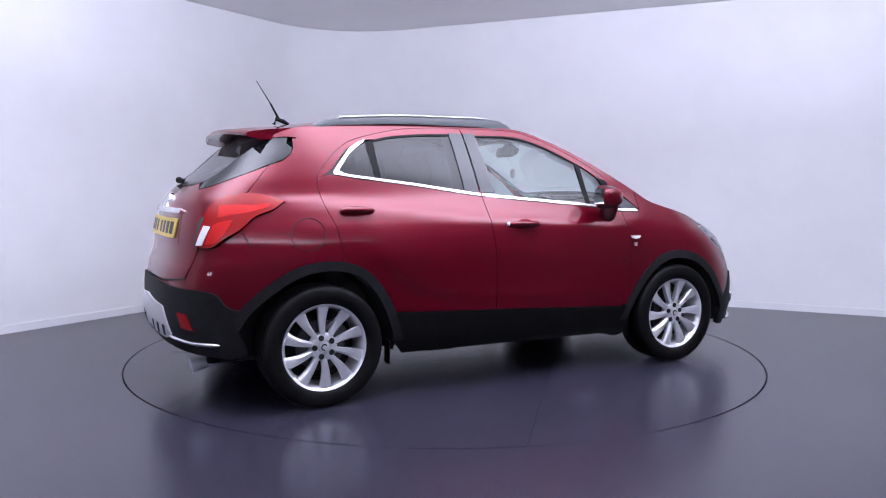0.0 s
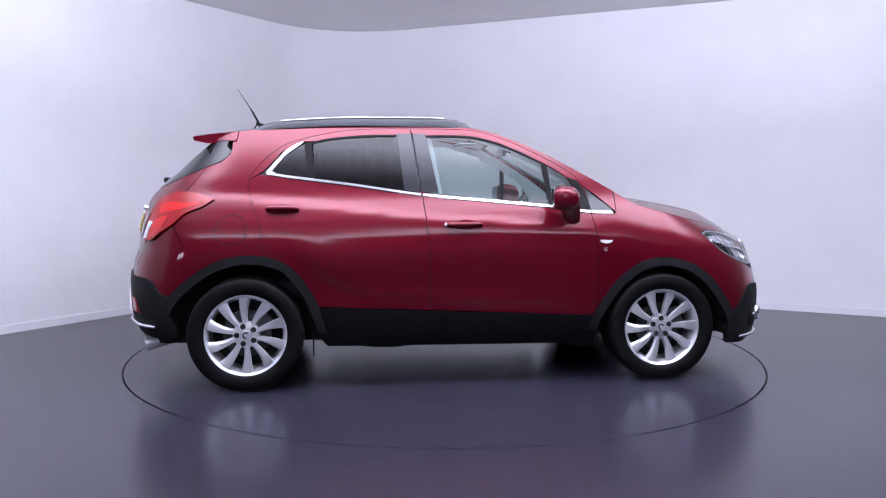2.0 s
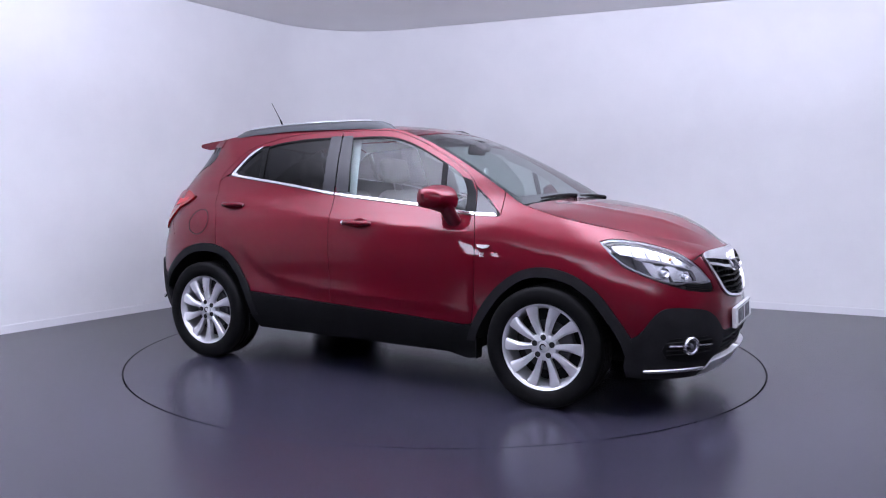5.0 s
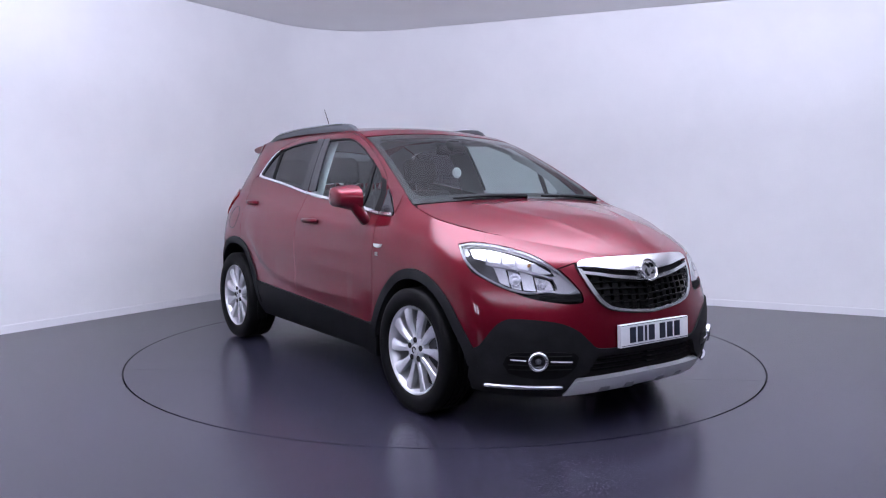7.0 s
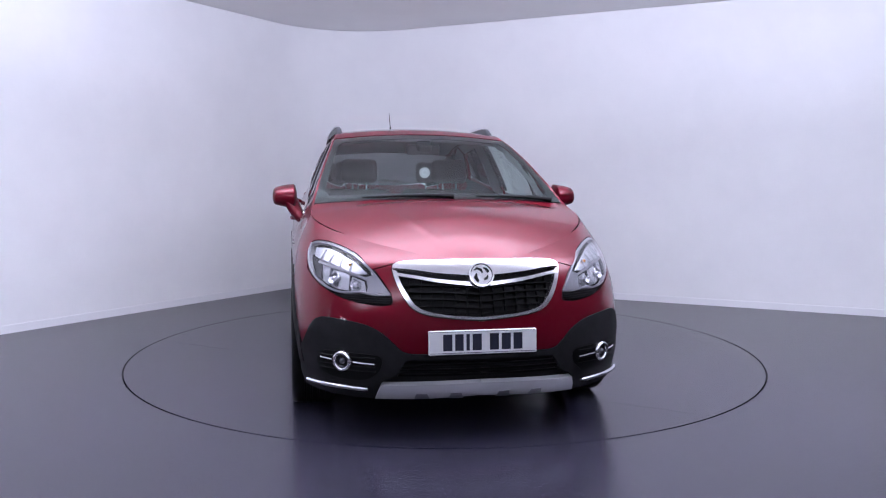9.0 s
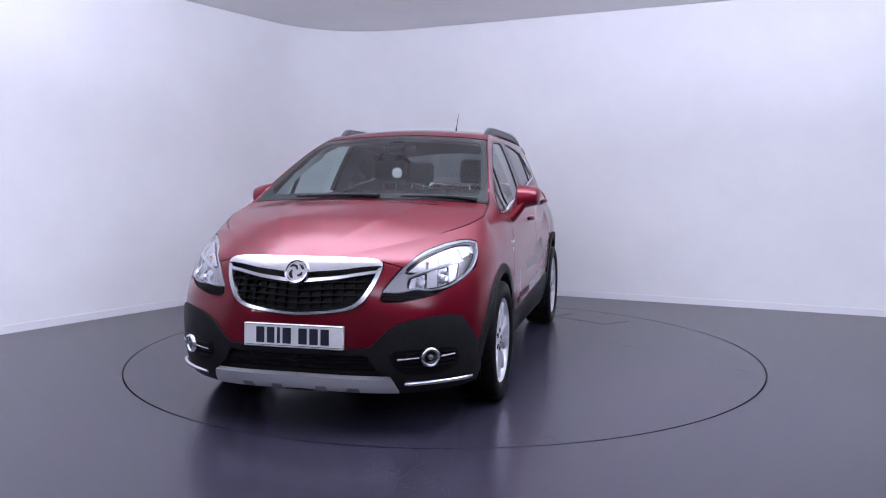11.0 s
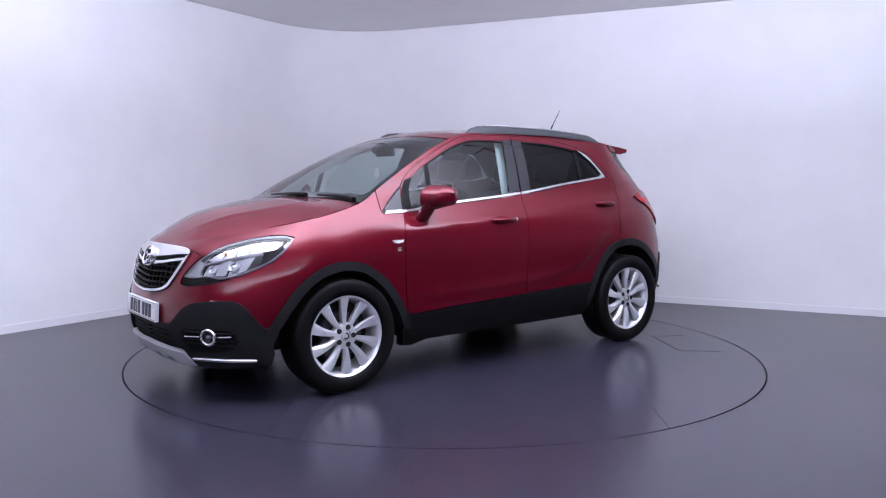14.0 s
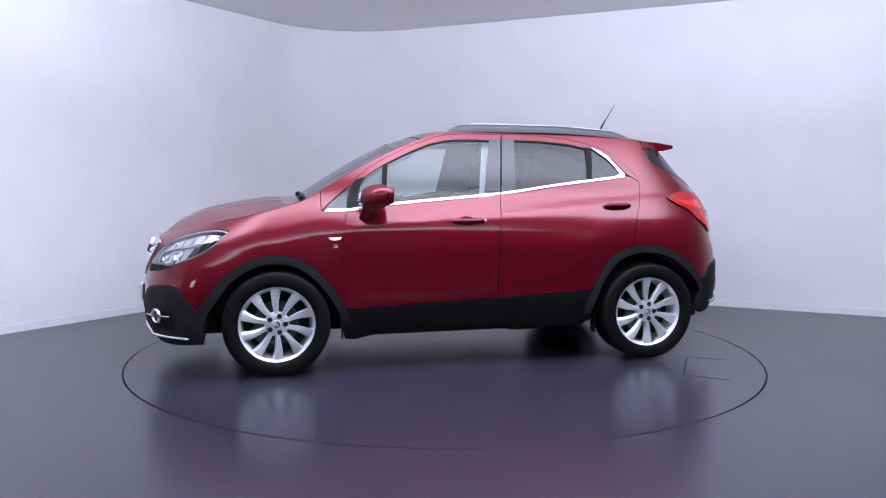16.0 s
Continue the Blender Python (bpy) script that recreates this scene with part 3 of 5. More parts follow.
def wing_mirror(car, side):
    """A housing lofted outward from its inner end, a leaning stalk and a glass set in its back."""
    bm = bmesh.new()
    rows, n = [], 28
    for i in range(17):
        s = i / 16
        swell = math.sin(math.pi / 2 * min(1, s * 7 + 0.25)) * (1 - max(0, (s - 0.90) / 0.10) ** 2 * 0.55)
        y = 0.852 + 0.152 * s
        top_z, low_z = 1.229 - 0.026 * s * s, 1.064 + 0.036 * s
        zc, hz = (top_z + low_z) / 2, (top_z - low_z) / 2 * swell
        front, back = 0.112 * (1 - 0.30 * s * s) * swell, 0.070 * swell
        row = []
        for k in range(n):
            a = 2 * math.pi * k / n
            c, d = math.cos(a), math.sin(a)
            x = math.copysign(abs(c) ** 0.7, c) * (front if c > 0 else back)
            z = math.copysign(abs(d) ** 0.62, d) * hz
            x -= 0.030 * max(0, d) * (c > 0)
            row.append(bm.verts.new((0.636 + x - 0.030 * s, side * y, zc + z)))
        rows.append(row)
    for a, b in zip(rows, rows[1:]):
        for k in range(n):
            bm.faces.new((a[k], a[(k + 1) % n], b[(k + 1) % n], b[k]))
    bm.faces.new(rows[0])
    bm.faces.new(rows[-1])
    bmesh.ops.recalc_face_normals(bm, faces=bm.faces)
    shell_ob = part("wing_mirror", smooth(bm, 50), PAINT, car, "body-coloured door mirror housing on a leaning stalk")
    bm = bmesh.new()
    tube(bm, [(0.70, side * 0.800, 0.99), (0.695, side * 0.835, 1.02), (0.68, side * 0.865, 1.07), (0.665, side * 0.892, 1.125)], [0.052, 0.054, 0.060, 0.066], 20, 0.62)
    part("stalk", smooth(bm, 60), PAINT, shell_ob)
    bm = bmesh.new()
    box(bm, -0.006, 0.0, -0.060, 0.060, -0.050, 0.050, 0.002, 1, pose(0.556, side * 0.925, 1.155, 0, 0, side * 9))
    part("mirror_glass", bm, MIRROR, shell_ob, "mirror glass")
    return shell_ob


def wheel(car, x, side, turn):
    """An alloy wheel with ten slim spokes; local z points out of the car."""
    f = pose(x, side * 0.774, 0.339, -90 * side, 0, 0) @ pose(0, 0, 0, 0, 0, turn)
    bm = bmesh.new()
    lathe(bm, [(0.212, -0.10), (0.216, -0.02), (0.212, 0.06), (0.226, 0.094), (0.236, 0.106), (0.241, 0.108), (0.241, 0.102), (0.232, 0.092), (0.222, 0.06), (0.22, -0.10)], 64)
    bmesh.ops.recalc_face_normals(bm, faces=bm.faces)
    rim = part("wheel", smooth(bm, 50), ALLOY, car, "ten-spoke silver alloy wheel with a black road tyre")
    rim.matrix_local = f
    bm = bmesh.new()
    prof = [(0.239, 0.095), (0.245, 0.108), (0.256, 0.116), (0.278, 0.122), (0.308, 0.121), (0.328, 0.115), (0.337, 0.104), (0.339, 0.088)]
    for k in (0.05, 0.018, -0.018, -0.05):
        prof += [(0.3395, k + 0.006), (0.333, k + 0.005), (0.333, k - 0.005), (0.3395, k - 0.006)]
    prof += [(0.339, -0.075), (0.338, -0.092), (0.305, -0.117), (0.25, -0.112), (0.225, -0.09)]
    lathe(bm, prof, 72)
    bmesh.ops.recalc_face_normals(bm, faces=bm.faces)
    part("tyre", smooth(bm, 40), RUBBER, rim, "black rubber road tyre")
    # one spoke, then copies of it
    bm = bmesh.new()
    rows = []
    for i in range(9):
        k = i / 8
        r = 0.058 + (0.237 - 0.058) * k
        w = 0.0150 + 0.0225 * k ** 1.5
        h = 0.086 + 0.012 * math.sin(math.pi * min(1, k * 1.1) * 0.5) - 0.004 * k
        bend = 0.007 * math.sin(math.pi * k) * 1.2
        rows.append([bm.verts.new(p) for p in ((r, bend - w * 0.8, h - 0.036), (r, bend - w, h - 0.012), (r, bend - w + 0.004, h - 0.006), (r, bend - w * 0.35, h + 0.003), (r, bend + w - 0.003, h + 0.001),
                                               (r, bend + w, h - 0.003), (r, bend + w * 0.8, h - 0.036))])
    for a, b in zip(rows, rows[1:]):
        for j in range(6):
            bm.faces.new((a[j], a[j + 1], b[j + 1], b[j]))
    bmesh.ops.recalc_face_normals(bm, faces=bm.faces)
    if sum(f_.normal.z for f_ in bm.faces) < 0:
        bmesh.ops.reverse_faces(bm, faces=bm.faces[:])
    first = part("spoke", smooth(bm, 40), ALLOY, rim)
    for i in range(1, 10):
        ob = part("spoke", first.data, ALLOY, rim)
        ob.matrix_local = pose(0, 0, 0, 0, 0, 36 * i)
    bm = bmesh.new()
    lathe(bm, [(0.0001, 0.083), (0.034, 0.083), (0.036, 0.090), (0.066, 0.089), (0.077, 0.082), (0.08, 0.05)], 40)
    bmesh.ops.recalc_face_normals(bm, faces=bm.faces)
    part("hub", smooth(bm, 35), ALLOY, rim)
    bm = bmesh.new()
    lathe(bm, [(0.0001, 0.097), (0.022, 0.096), (0.030, 0.093), (0.032, 0.086)], 32)
    bmesh.ops.recalc_face_normals(bm, faces=bm.faces)
    cover = part("hub_cap", smooth(bm, 45), SILVER, rim, "round centre cap with a plain dark emblem")
    bm = bmesh.new()
    tube(bm, [(0.016 * math.cos(a), 0.016 * math.sin(a), 0.0968) for a in np.linspace(0.3, 4.6, 12)], 0.0035, 6)
    part("emblem", bm, BLACK, cover)
    # flat dark discs put in for the shade inside the bolt holes
    bolt_hole_disc = None
    for i in range(5):
        bm = bmesh.new()
        if bolt_hole_disc is None:
            lathe(bm, [(0.0001, 0.0920), (0.0160, 0.0920), (0.0168, 0.080)], 16)
            bmesh.ops.recalc_face_normals(bm, faces=bm.faces)
            bolt_hole_disc = part("bolt_hole_disc", bm, DARK, rim)
            bolt_hole_disc.matrix_local = pose(0, 0, 0, 0, 0, 18) @ pose(0.0535, 0, 0)
        else:
            ob = part("bolt_hole_disc", bolt_hole_disc.data, DARK, rim)
            ob.matrix_local = pose(0, 0, 0, 0, 0, 18 + 72 * i) @ pose(0.0535, 0, 0)
    bm = bmesh.new()
    lathe(bm, [(0.05, 0.032), (0.14, 0.032), (0.142, 0.01), (0.05, 0.01)], 48)
    bmesh.ops.recalc_face_normals(bm, faces=bm.faces)
    part("brake_disc", smooth(bm, 40), STEEL, rim, "grey steel brake disc")
    bm = bmesh.new()
    box(bm, 0.06, 0.165, -0.07, 0.07, 0.0, 0.05, 0.012, 2, pose(0, 0, 0, 0, 0, 20))
    part("brake_caliper", bm, STEEL, rim)
    bm = bmesh.new()
    lathe(bm, [(0.0001, -0.02), (0.205, -0.02), (0.205, -0.05)], 40)
    part("brake_shield", bm, DARK, rim)
    return rim


def mud_flap(car, x, side, low):
    bm = bmesh.new()
    box(bm, x - 0.004, x + 0.004, min(side * 0.79, side * 0.86), max(side * 0.79, side * 0.86), low, 0.34, 0.002, 1)
    part("mud_flap", bm, BLACK, car, "small black rubber mud flap")


def arch(car, path, hub_x, name="wheel_arch"):
    """Black plastic lips round a wheel opening with a liner behind, both sides."""
    c = np.array([hub_x, 0.34])
    if path is ARCH_F:
        c[0] += 0.03
    else:
        c[0] -= 0.04
    inner = []
    for p in path:
        v = np.array(p) - c
        d = np.linalg.norm(v)
        inner.append(tuple(c + v * (d - 0.052) / d))
    deep = [(inner[0][0], 0.275)] + inner + [(inner[-1][0], 0.275)]
    for side in (1, -1):
        lip = panel(name, path + list(reversed(inner)), BLACK_MATT, car, off=0.010, thick=0.03, sides=(side,), step=0.06, label="textured black plastic wheel arch trim")
        bm = bmesh.new()
        a, b, cc = [], [], []
        for u, z in deep:
            p, n = on(u, z, -0.004, side)
            a.append(bm.verts.new(p))
            q = p.copy()
            q.y = side * 0.55
            b.append(bm.verts.new(q))
        for i in range(len(a) - 1):
            bm.faces.new((a[i], a[i + 1], b[i + 1], b[i]))
        bm.faces.new(b)
        bmesh.ops.recalc_face_normals(bm, faces=bm.faces)
        part("wheel_liner", bm, DARK, lip)


def body_panels(car):
    for side in (1, -1):
        door(car, side, True)
        door(car, side, False)
        wing_mirror(car, side)
        one = dict(sides=(side,))
        # front wing: from the door to lamp and bumper
        arch_part = [p for p in ARCH_F if p[0] > 0.84 and p[1] > 0.43 and p[0] < 1.75]
        lamp_back = spline([(1.735, 0.80), (1.68, 0.86), (1.630, 0.927)]) + spline([(1.64, 0.931), (1.70, 0.940), (1.78, 0.9385)])
        up = [(u, edge(u)) for u in np.linspace(1.78, 0.9895, 21)]
        a_foot = [(0.989, 1.062), (0.974, 1.05)]
        wing = arch_part + lamp_back + up + a_foot + SEAM_F
        w = panel("front_wing", wing, PAINT, car, gap=0.0018, step=0.028, **one)
        badge(w, side)
        # body side: windscreen pillar, roof side and rear quarter in one pressing
        lamp_front = [(-1.75, 0.985), (-1.69, 1.05), (-1.60, 1.088), (-1.538, 1.132), (-1.645, 1.160), (-1.765, 1.18)]
        gate = [(-1.679, 1.33), (-1.575, 1.36), (-1.525, 1.40), (-1.515, 1.43)]
        arch_r = [p for p in ARCH_R if p[0] < -1.176 and p[1] > 0.56]
        pressing = list(reversed(SEAM_R)) + FRAME_R[1:] + FRAME_F[1:-8] + [(0.795, 1.22), (0.90, 1.14), (0.987, 1.06)] + [(u, edge(u)) for u in np.linspace(0.987, -1.545, 60)] + \
            list(reversed(gate)) + list(reversed(lamp_front)) + [(-1.66, 0.86)] + arch_r
        q = panel("body_side", pressing, PAINT, car, gap=0.0015, step=0.03, **one)
        panel("sail_trim", [(0.832, 1.052), (0.97, 1.052), (0.955, 1.085), (0.90, 1.125), (0.806, 1.20)], GLOSS_BLACK, car, off=0.001, **one)
        panel("chrome_strip", along(lambda v: BELT(v) + 0.001, 0.83, 0.968, 6) + along(lambda v: BELT(v) + 0.018, 0.95, 0.83, 6), CHROME, car, off=0.006, thick=0.01, **one)
        bm = bmesh.new()
        pts = [on(-1.391 + 0.098 * math.cos(a), 0.958 + 0.087 * math.sin(a), 0.0008, side)[0] for a in np.linspace(0, 2 * math.pi, 41)]
        tube(bm, pts, 0.0022, 6, caps=False)
        if side < 0:
            part("fuel_flap_gap", bm, DARK, q, "round fuel flap outline")
        else:
            bm.free()
        tail_lamp(car, side)
        wrap = [(-1.57, 1.455), (-1.522, 1.428), (-1.53, 1.395), (-1.585, 1.362), (-1.69, 1.33), (-1.80, 1.291), (-1.926, 1.249), (-2.03, 1.218), (-2.138, 1.199)]
        panel("rear_screen_side", wrap + [(u, edge(u) + 0.002) for u in np.linspace(-2.15, -1.56, 24) if edge(u) > 1.2 or u > -2.1], DARK_GLASS, car, off=0.002, thick=0.004, step=0.04, **one)
        # sill cover, its shade put in by a darker black than the cladding
        panel("sill_cover", along(lambda v: SILL(v) - 0.003, -0.87, 0.85, 30) + [(0.865, 0.31), (0.845, 0.225), (0.78, 0.215), (0.66, 0.245), (-0.80, 0.258), (-0.86, 0.33)], BLACK, car, off=0.006, thick=0.03, **one)
    # hood
    hood_shape = [(1.125, s) for s in np.linspace(-0.97, 0.97, 25)] + [(x, 0.9935 if x < 1.67 else 1.0) for x in np.linspace(1.16, 2.049, 36)] + [(x, -0.9935 if x < 1.67 else -1.0) for x in np.linspace(2.049, 1.16, 36)]
    h = cap("hood", hood_shape, PAINT, car, gap=0.0, step=0.03, label="dark red painted hood with two pressed creases")
    # roof and screens
    cap("roof", [(0.30, s) for s in np.linspace(-1, 1, 15)] + [(x, 1.0) for x in np.linspace(0.25, -1.42, 24)] + [(-1.44, s) for s in np.linspace(1, -1, 15)]
        + [(x, -1.0) for x in np.linspace(-1.42, 0.25, 24)], PAINT, car, gap=0.001, step=0.07)
    screen = [(1.10, s) for s in np.linspace(-0.985, 0.985, 21)] + [(x, 0.985) for x in np.linspace(1.05, 0.35, 14)] + [(0.305, s) for s in np.linspace(0.985, -0.985, 21)] + [(x, -0.985) for x in np.linspace(0.35, 1.05, 14)]
    clear = [(1.035, s) for s in np.linspace(-0.88, 0.88, 21)] + [(x, 0.925) for x in np.linspace(0.99, 0.46, 12)] + [(0.395, s) for s in np.linspace(0.88, -0.88, 21)] + [(x, -0.925) for x in np.linspace(0.46, 0.99, 12)]
    shell("windscreen_surround", top, [[screen, clear]], FRIT, car, off=-0.005, thick=0.004, step=0.06, label="black band round the windscreen")
    cap("windscreen", [(1.11, s) for s in np.linspace(-0.985, 0.985, 21)] + [(x, 0.985) for x in np.linspace(1.05, 0.35, 14)] + [(0.31, s) for s in np.linspace(0.985, -0.985, 21)]
        + [(x, -0.985) for x in np.linspace(0.35, 1.05, 14)], GLASS, car, off=-0.001, thick=0, step=0.07, label="clear windscreen glass")
    cap("rear_screen", [(-1.46, s) for s in np.linspace(-0.99, 0.99, 15)] + [(x, 0.99) for x in np.linspace(-1.5, -1.86, 10)] + [(-1.885, s) for s in np.linspace(0.98, -0.98, 15)]
        + [(x, -0.99) for x in np.linspace(-1.86, -1.5, 10)], REAR_GLASS, car, off=0.0, thick=0, step=0.06, label="dark tinted rear window glass")
    cap("cowl", [(1.10, s) for s in np.linspace(-0.97, 0.97, 15)] + [(1.15, s) for s in np.linspace(0.97, -0.97, 15)], BLACK, car, off=-0.012, thick=0.02)
    both = dict(sides=(1, -1))
    mid = lambda p: p[0] > MID - 0.01 or p[0] < TAIL + 0.01
    # bumper cover
    clad_top = spline([(MID, 0.428), (2.42, 0.43), (2.33, 0.438), (2.285, 0.475), (2.235, 0.525), (2.17, 0.560), (2.09, 0.578), (1.97, 0.588), (1.91, 0.58), (1.865, 0.545), (1.80, 0.455), (1.765, 0.43)])
    grille_side = spline([(2.245, 0.845), (2.248, 0.82), (2.27, 0.775), (2.31, 0.705), (2.355, 0.645), (2.42, 0.613), (2.53, 0.595), (MID, 0.582)])
    lamp_low = spline([(1.735, 0.80), (1.80, 0.77), (1.862, 0.742), (1.95, 0.71), (2.025, 0.685), (2.16, 0.660), (2.262, 0.662), (2.26, 0.71)])
    lamp_in = spline([(2.26, 0.712), (2.20, 0.785), (2.16, 0.82)])
    nose = clad_top + [p for p in reversed(ARCH_F) if p[0] > 1.60 and 0.44 < p[1] < 0.66] + lamp_low + lamp_in + grille_side
    panel("front_bumper", nose, PAINT, car, gap=0.0012, step=0.03, keep=mid, label="dark red painted bumper cover", **both)
    lip = [(u, edge(u)) for u in np.linspace(MID, 1.7788, 30)] + spline([(1.7788, 0.9395), (1.914, 0.920), (2.05, 0.883), (2.15, 0.822)]) + [(2.243, 0.848), (2.30, 0.857), (2.45, 0.865), (MID, 0.8655)]
    panel("hood_lip", lip, PAINT, h, gap=0.0, step=0.03, keep=mid, **both)
    clad = list(clad_top) + [(1.752, 0.38), (1.735, 0.29), (1.755, 0.222), (1.95, 0.207), (2.175, 0.200), (2.225, 0.292), (2.29, 0.33), (2.335, 0.404), (MID, 0.402)]
    cl = panel("bumper_cladding", clad, BLACK_MATT, car, off=0.008, thick=0.03, label="textured black plastic lower bumper", keep=mid, **both)
    panel("lower_lip", [(MID, 0.225), (2.417, 0.215), (2.199, 0.21), (1.95, 0.23), (1.95, 0.20), (2.2, 0.185), (MID, 0.19)], BLACK, car, off=0.0, **both)
    sk = panel("skid_plate", [(MID, 0.292), (2.45, 0.288), (2.222, 0.282), (2.178, 0.208), (2.417, 0.212), (MID, 0.224)], SILVER, car, off=0.016, thick=0.03, label="satin silver skid plate", keep=mid, **both)
    # patches in a darker silver, giving the skid's recesses their shade
    for u0 in (2.36, 2.52):
        for side in (1, -1):
            panel("skid_recess_patch", [(u0, 0.215), (u0 + 0.07, 0.216), (u0 + 0.06, 0.240), (u0 + 0.01, 0.239)], SILVER_RECESS, sk, off=0.019, thick=0.006, sides=(side,))
    # lower intake
    panel("intake_back", [(MID, 0.41), (2.33, 0.41), (2.24, 0.285), (MID, 0.285)], DARK, car, off=-0.05, thick=0, **both)
    for z in (0.32, 0.345, 0.37):
        panel("intake_bar", [(MID, z + 0.006), (2.30, z + 0.006), (2.29, z - 0.004), (MID, z - 0.004)], BLACK, car, off=-0.015, thick=0.03, **both)
    grille(car)
    for side in (1, -1):
        headlamp(car, side)
        fog_lamp(cl, side)
        pts = [on(u, 0.262 + 0.004 * math.sin((u - 1.8) * 8), 0.022, side)[0] for u in np.linspace(1.825, 2.162, 14)]
        part("chrome_bar", smooth(tube(bmesh.new(), pts, [0.009] + [0.0125] * 12 + [0.009], 10, 0.9), 60), CHROME, cl, "chrome lower bumper strip")
    number_plate(car)
    rear(car)
    # inner dark shell, so that no gap shows through
    cut = [(TAIL, 0.42), (-1.86, 0.42)] + [(u, z + 0.01) for u, z in ARCH_R[2:-6]] + [(-0.84, 0.30), (0.80, 0.27)] + [(u, z + 0.01) for u, z in ARCH_F[5:-6]] + [(1.86, 0.27), (MID, 0.27)]
    upper = [(u, max(0.6, min(1.03, edge(u) - 0.05))) for u in np.linspace(MID, 1.02, 16)] + along(lambda v: BELT(v) - 0.02, 0.95, -1.2, 20) + [(-1.3, 1.24), (-1.5, 1.2)] + [(u, 1.08) for u in np.linspace(-1.7, TAIL, 10)]
    panel("inner_shell", cut + upper, DARK, car, off=-0.03, thick=0, step=0.09, **both)
    bm = bmesh.new()
    box(bm, -1.85, 1.95, -0.55, 0.55, 0.235, 0.285, 0.02)
    part("underbody", bm, DARK, car)
    for side in (1, -1):
        bm = bmesh.new()
        tube(bm, [(-0.62, side * 0.62, 0.222), (-0.50, side * 0.62, 0.206), (-0.36, side * 0.62, 0.206), (-0.28, side * 0.62, 0.222)], 0.016, 8, 0.6)
        part("jacking_bracket", smooth(bm, 50), BLACK, car)
    for x in (-1.2775, 1.2775):
        bm = bmesh.new()
        box(bm, x - 0.06, x + 0.06, -0.70, 0.70, 0.26, 0.36, 0.03)
        part("axle", bm, DARK, car)


def badge(parent, side):
    """A small chrome repeater and a tiny plate on the front wing."""
    bm = bmesh.new()
    f = seat_on(0.908, 0.880, 0.0, side)
    lens = [(-0.045 * side, 0.010), (0.045 * side, 0.012), (0.036 * side, -0.006), (0.0, -0.014), (-0.030 * side, -0.008)]
    lo = [bm.verts.new(f @ Vector((a, b, 0.0))) for a, b in lens]
    hi = [bm.verts.new(f @ Vector((a * 0.85, b * 0.85, 0.008))) for a, b in lens]
    bm.faces.new(hi)
    for i in range(5):
        bm.faces.new((lo[i], lo[(i + 1) % 5], hi[(i + 1) % 5], hi[i]))
    bmesh.ops.recalc_face_normals(bm, faces=bm.faces)
    part("side_repeater", bm, WHITE_LENS, parent, "small chrome-trimmed side repeater lamp")
    tag = part("trim_badge", text_mesh("SE", 0.030), WHITE_LENS, parent, "tiny chrome letters on the wing")
    tag.matrix_local = seat_on(0.903, 0.832, 0.002, side)


def text_mesh(words, size, depth=0.0015):
    data = bpy.data.curves.new("lettering", "FONT")
    data.body, data.size, data.extrude, data.align_x, data.align_y = words, size, depth, "CENTER", "CENTER"
    ob = bpy.data.objects.new("lettering", data)
    mesh = bpy.data.meshes.new_from_object(ob)
    bpy.data.objects.remove(ob)
    return mesh


def tail_lamp(car, side):
    outer = spline([(-1.538, 1.134), (-1.60, 1.088), (-1.687, 1.052), (-1.75, 0.986), (-1.823, 0.940), (-1.89, 0.893), (-1.96, 0.885), (-2.0, 0.905)])
    over = spline([(-1.985, 1.05), (-1.945, 1.125), (-1.86, 1.166), (-1.773, 1.178), (-1.66, 1.168), (-1.538, 1.134)])
    l = panel("tail_lamp", outer + over[:-1], RED_LENS, car, off=0.012, thick=0.03, sides=(side,), gap=0.002, step=0.03, label="red tail lamp with a clear white reversing strip")
    panel("reverse_lens", [(-1.962, 1.005), (-1.915, 1.000), (-1.950, 0.900), (-1.996, 0.897)], WHITE_LENS, l, off=0.015, thick=0.01, gap=0.002, sides=(side,))
    panel("lamp_band", spline([(-1.62, 1.122), (-1.72, 1.112), (-1.82, 1.115), (-1.90, 1.108)]) + spline([(-1.885, 1.045), (-1.81, 1.060), (-1.72, 1.075), (-1.63, 1.100)]), RED_BRIGHT, l, off=0.0135, thick=0.004, sides=(side,))
    panel("lamp_cell", spline([(-1.80, 1.035), (-1.87, 1.022), (-1.905, 1.005)]) + spline([(-1.935, 0.905), (-1.88, 0.915), (-1.835, 0.950)]), RED_BRIGHT, l, off=0.0135, thick=0.004, sides=(side,), step=0.03)
    panel("lamp_edge", [(-1.992, 1.045), (-1.972, 1.045), (-2.000, 0.905), (-2.012, 0.905)], BEZEL, l, off=0.0145, thick=0.006, sides=(side,))


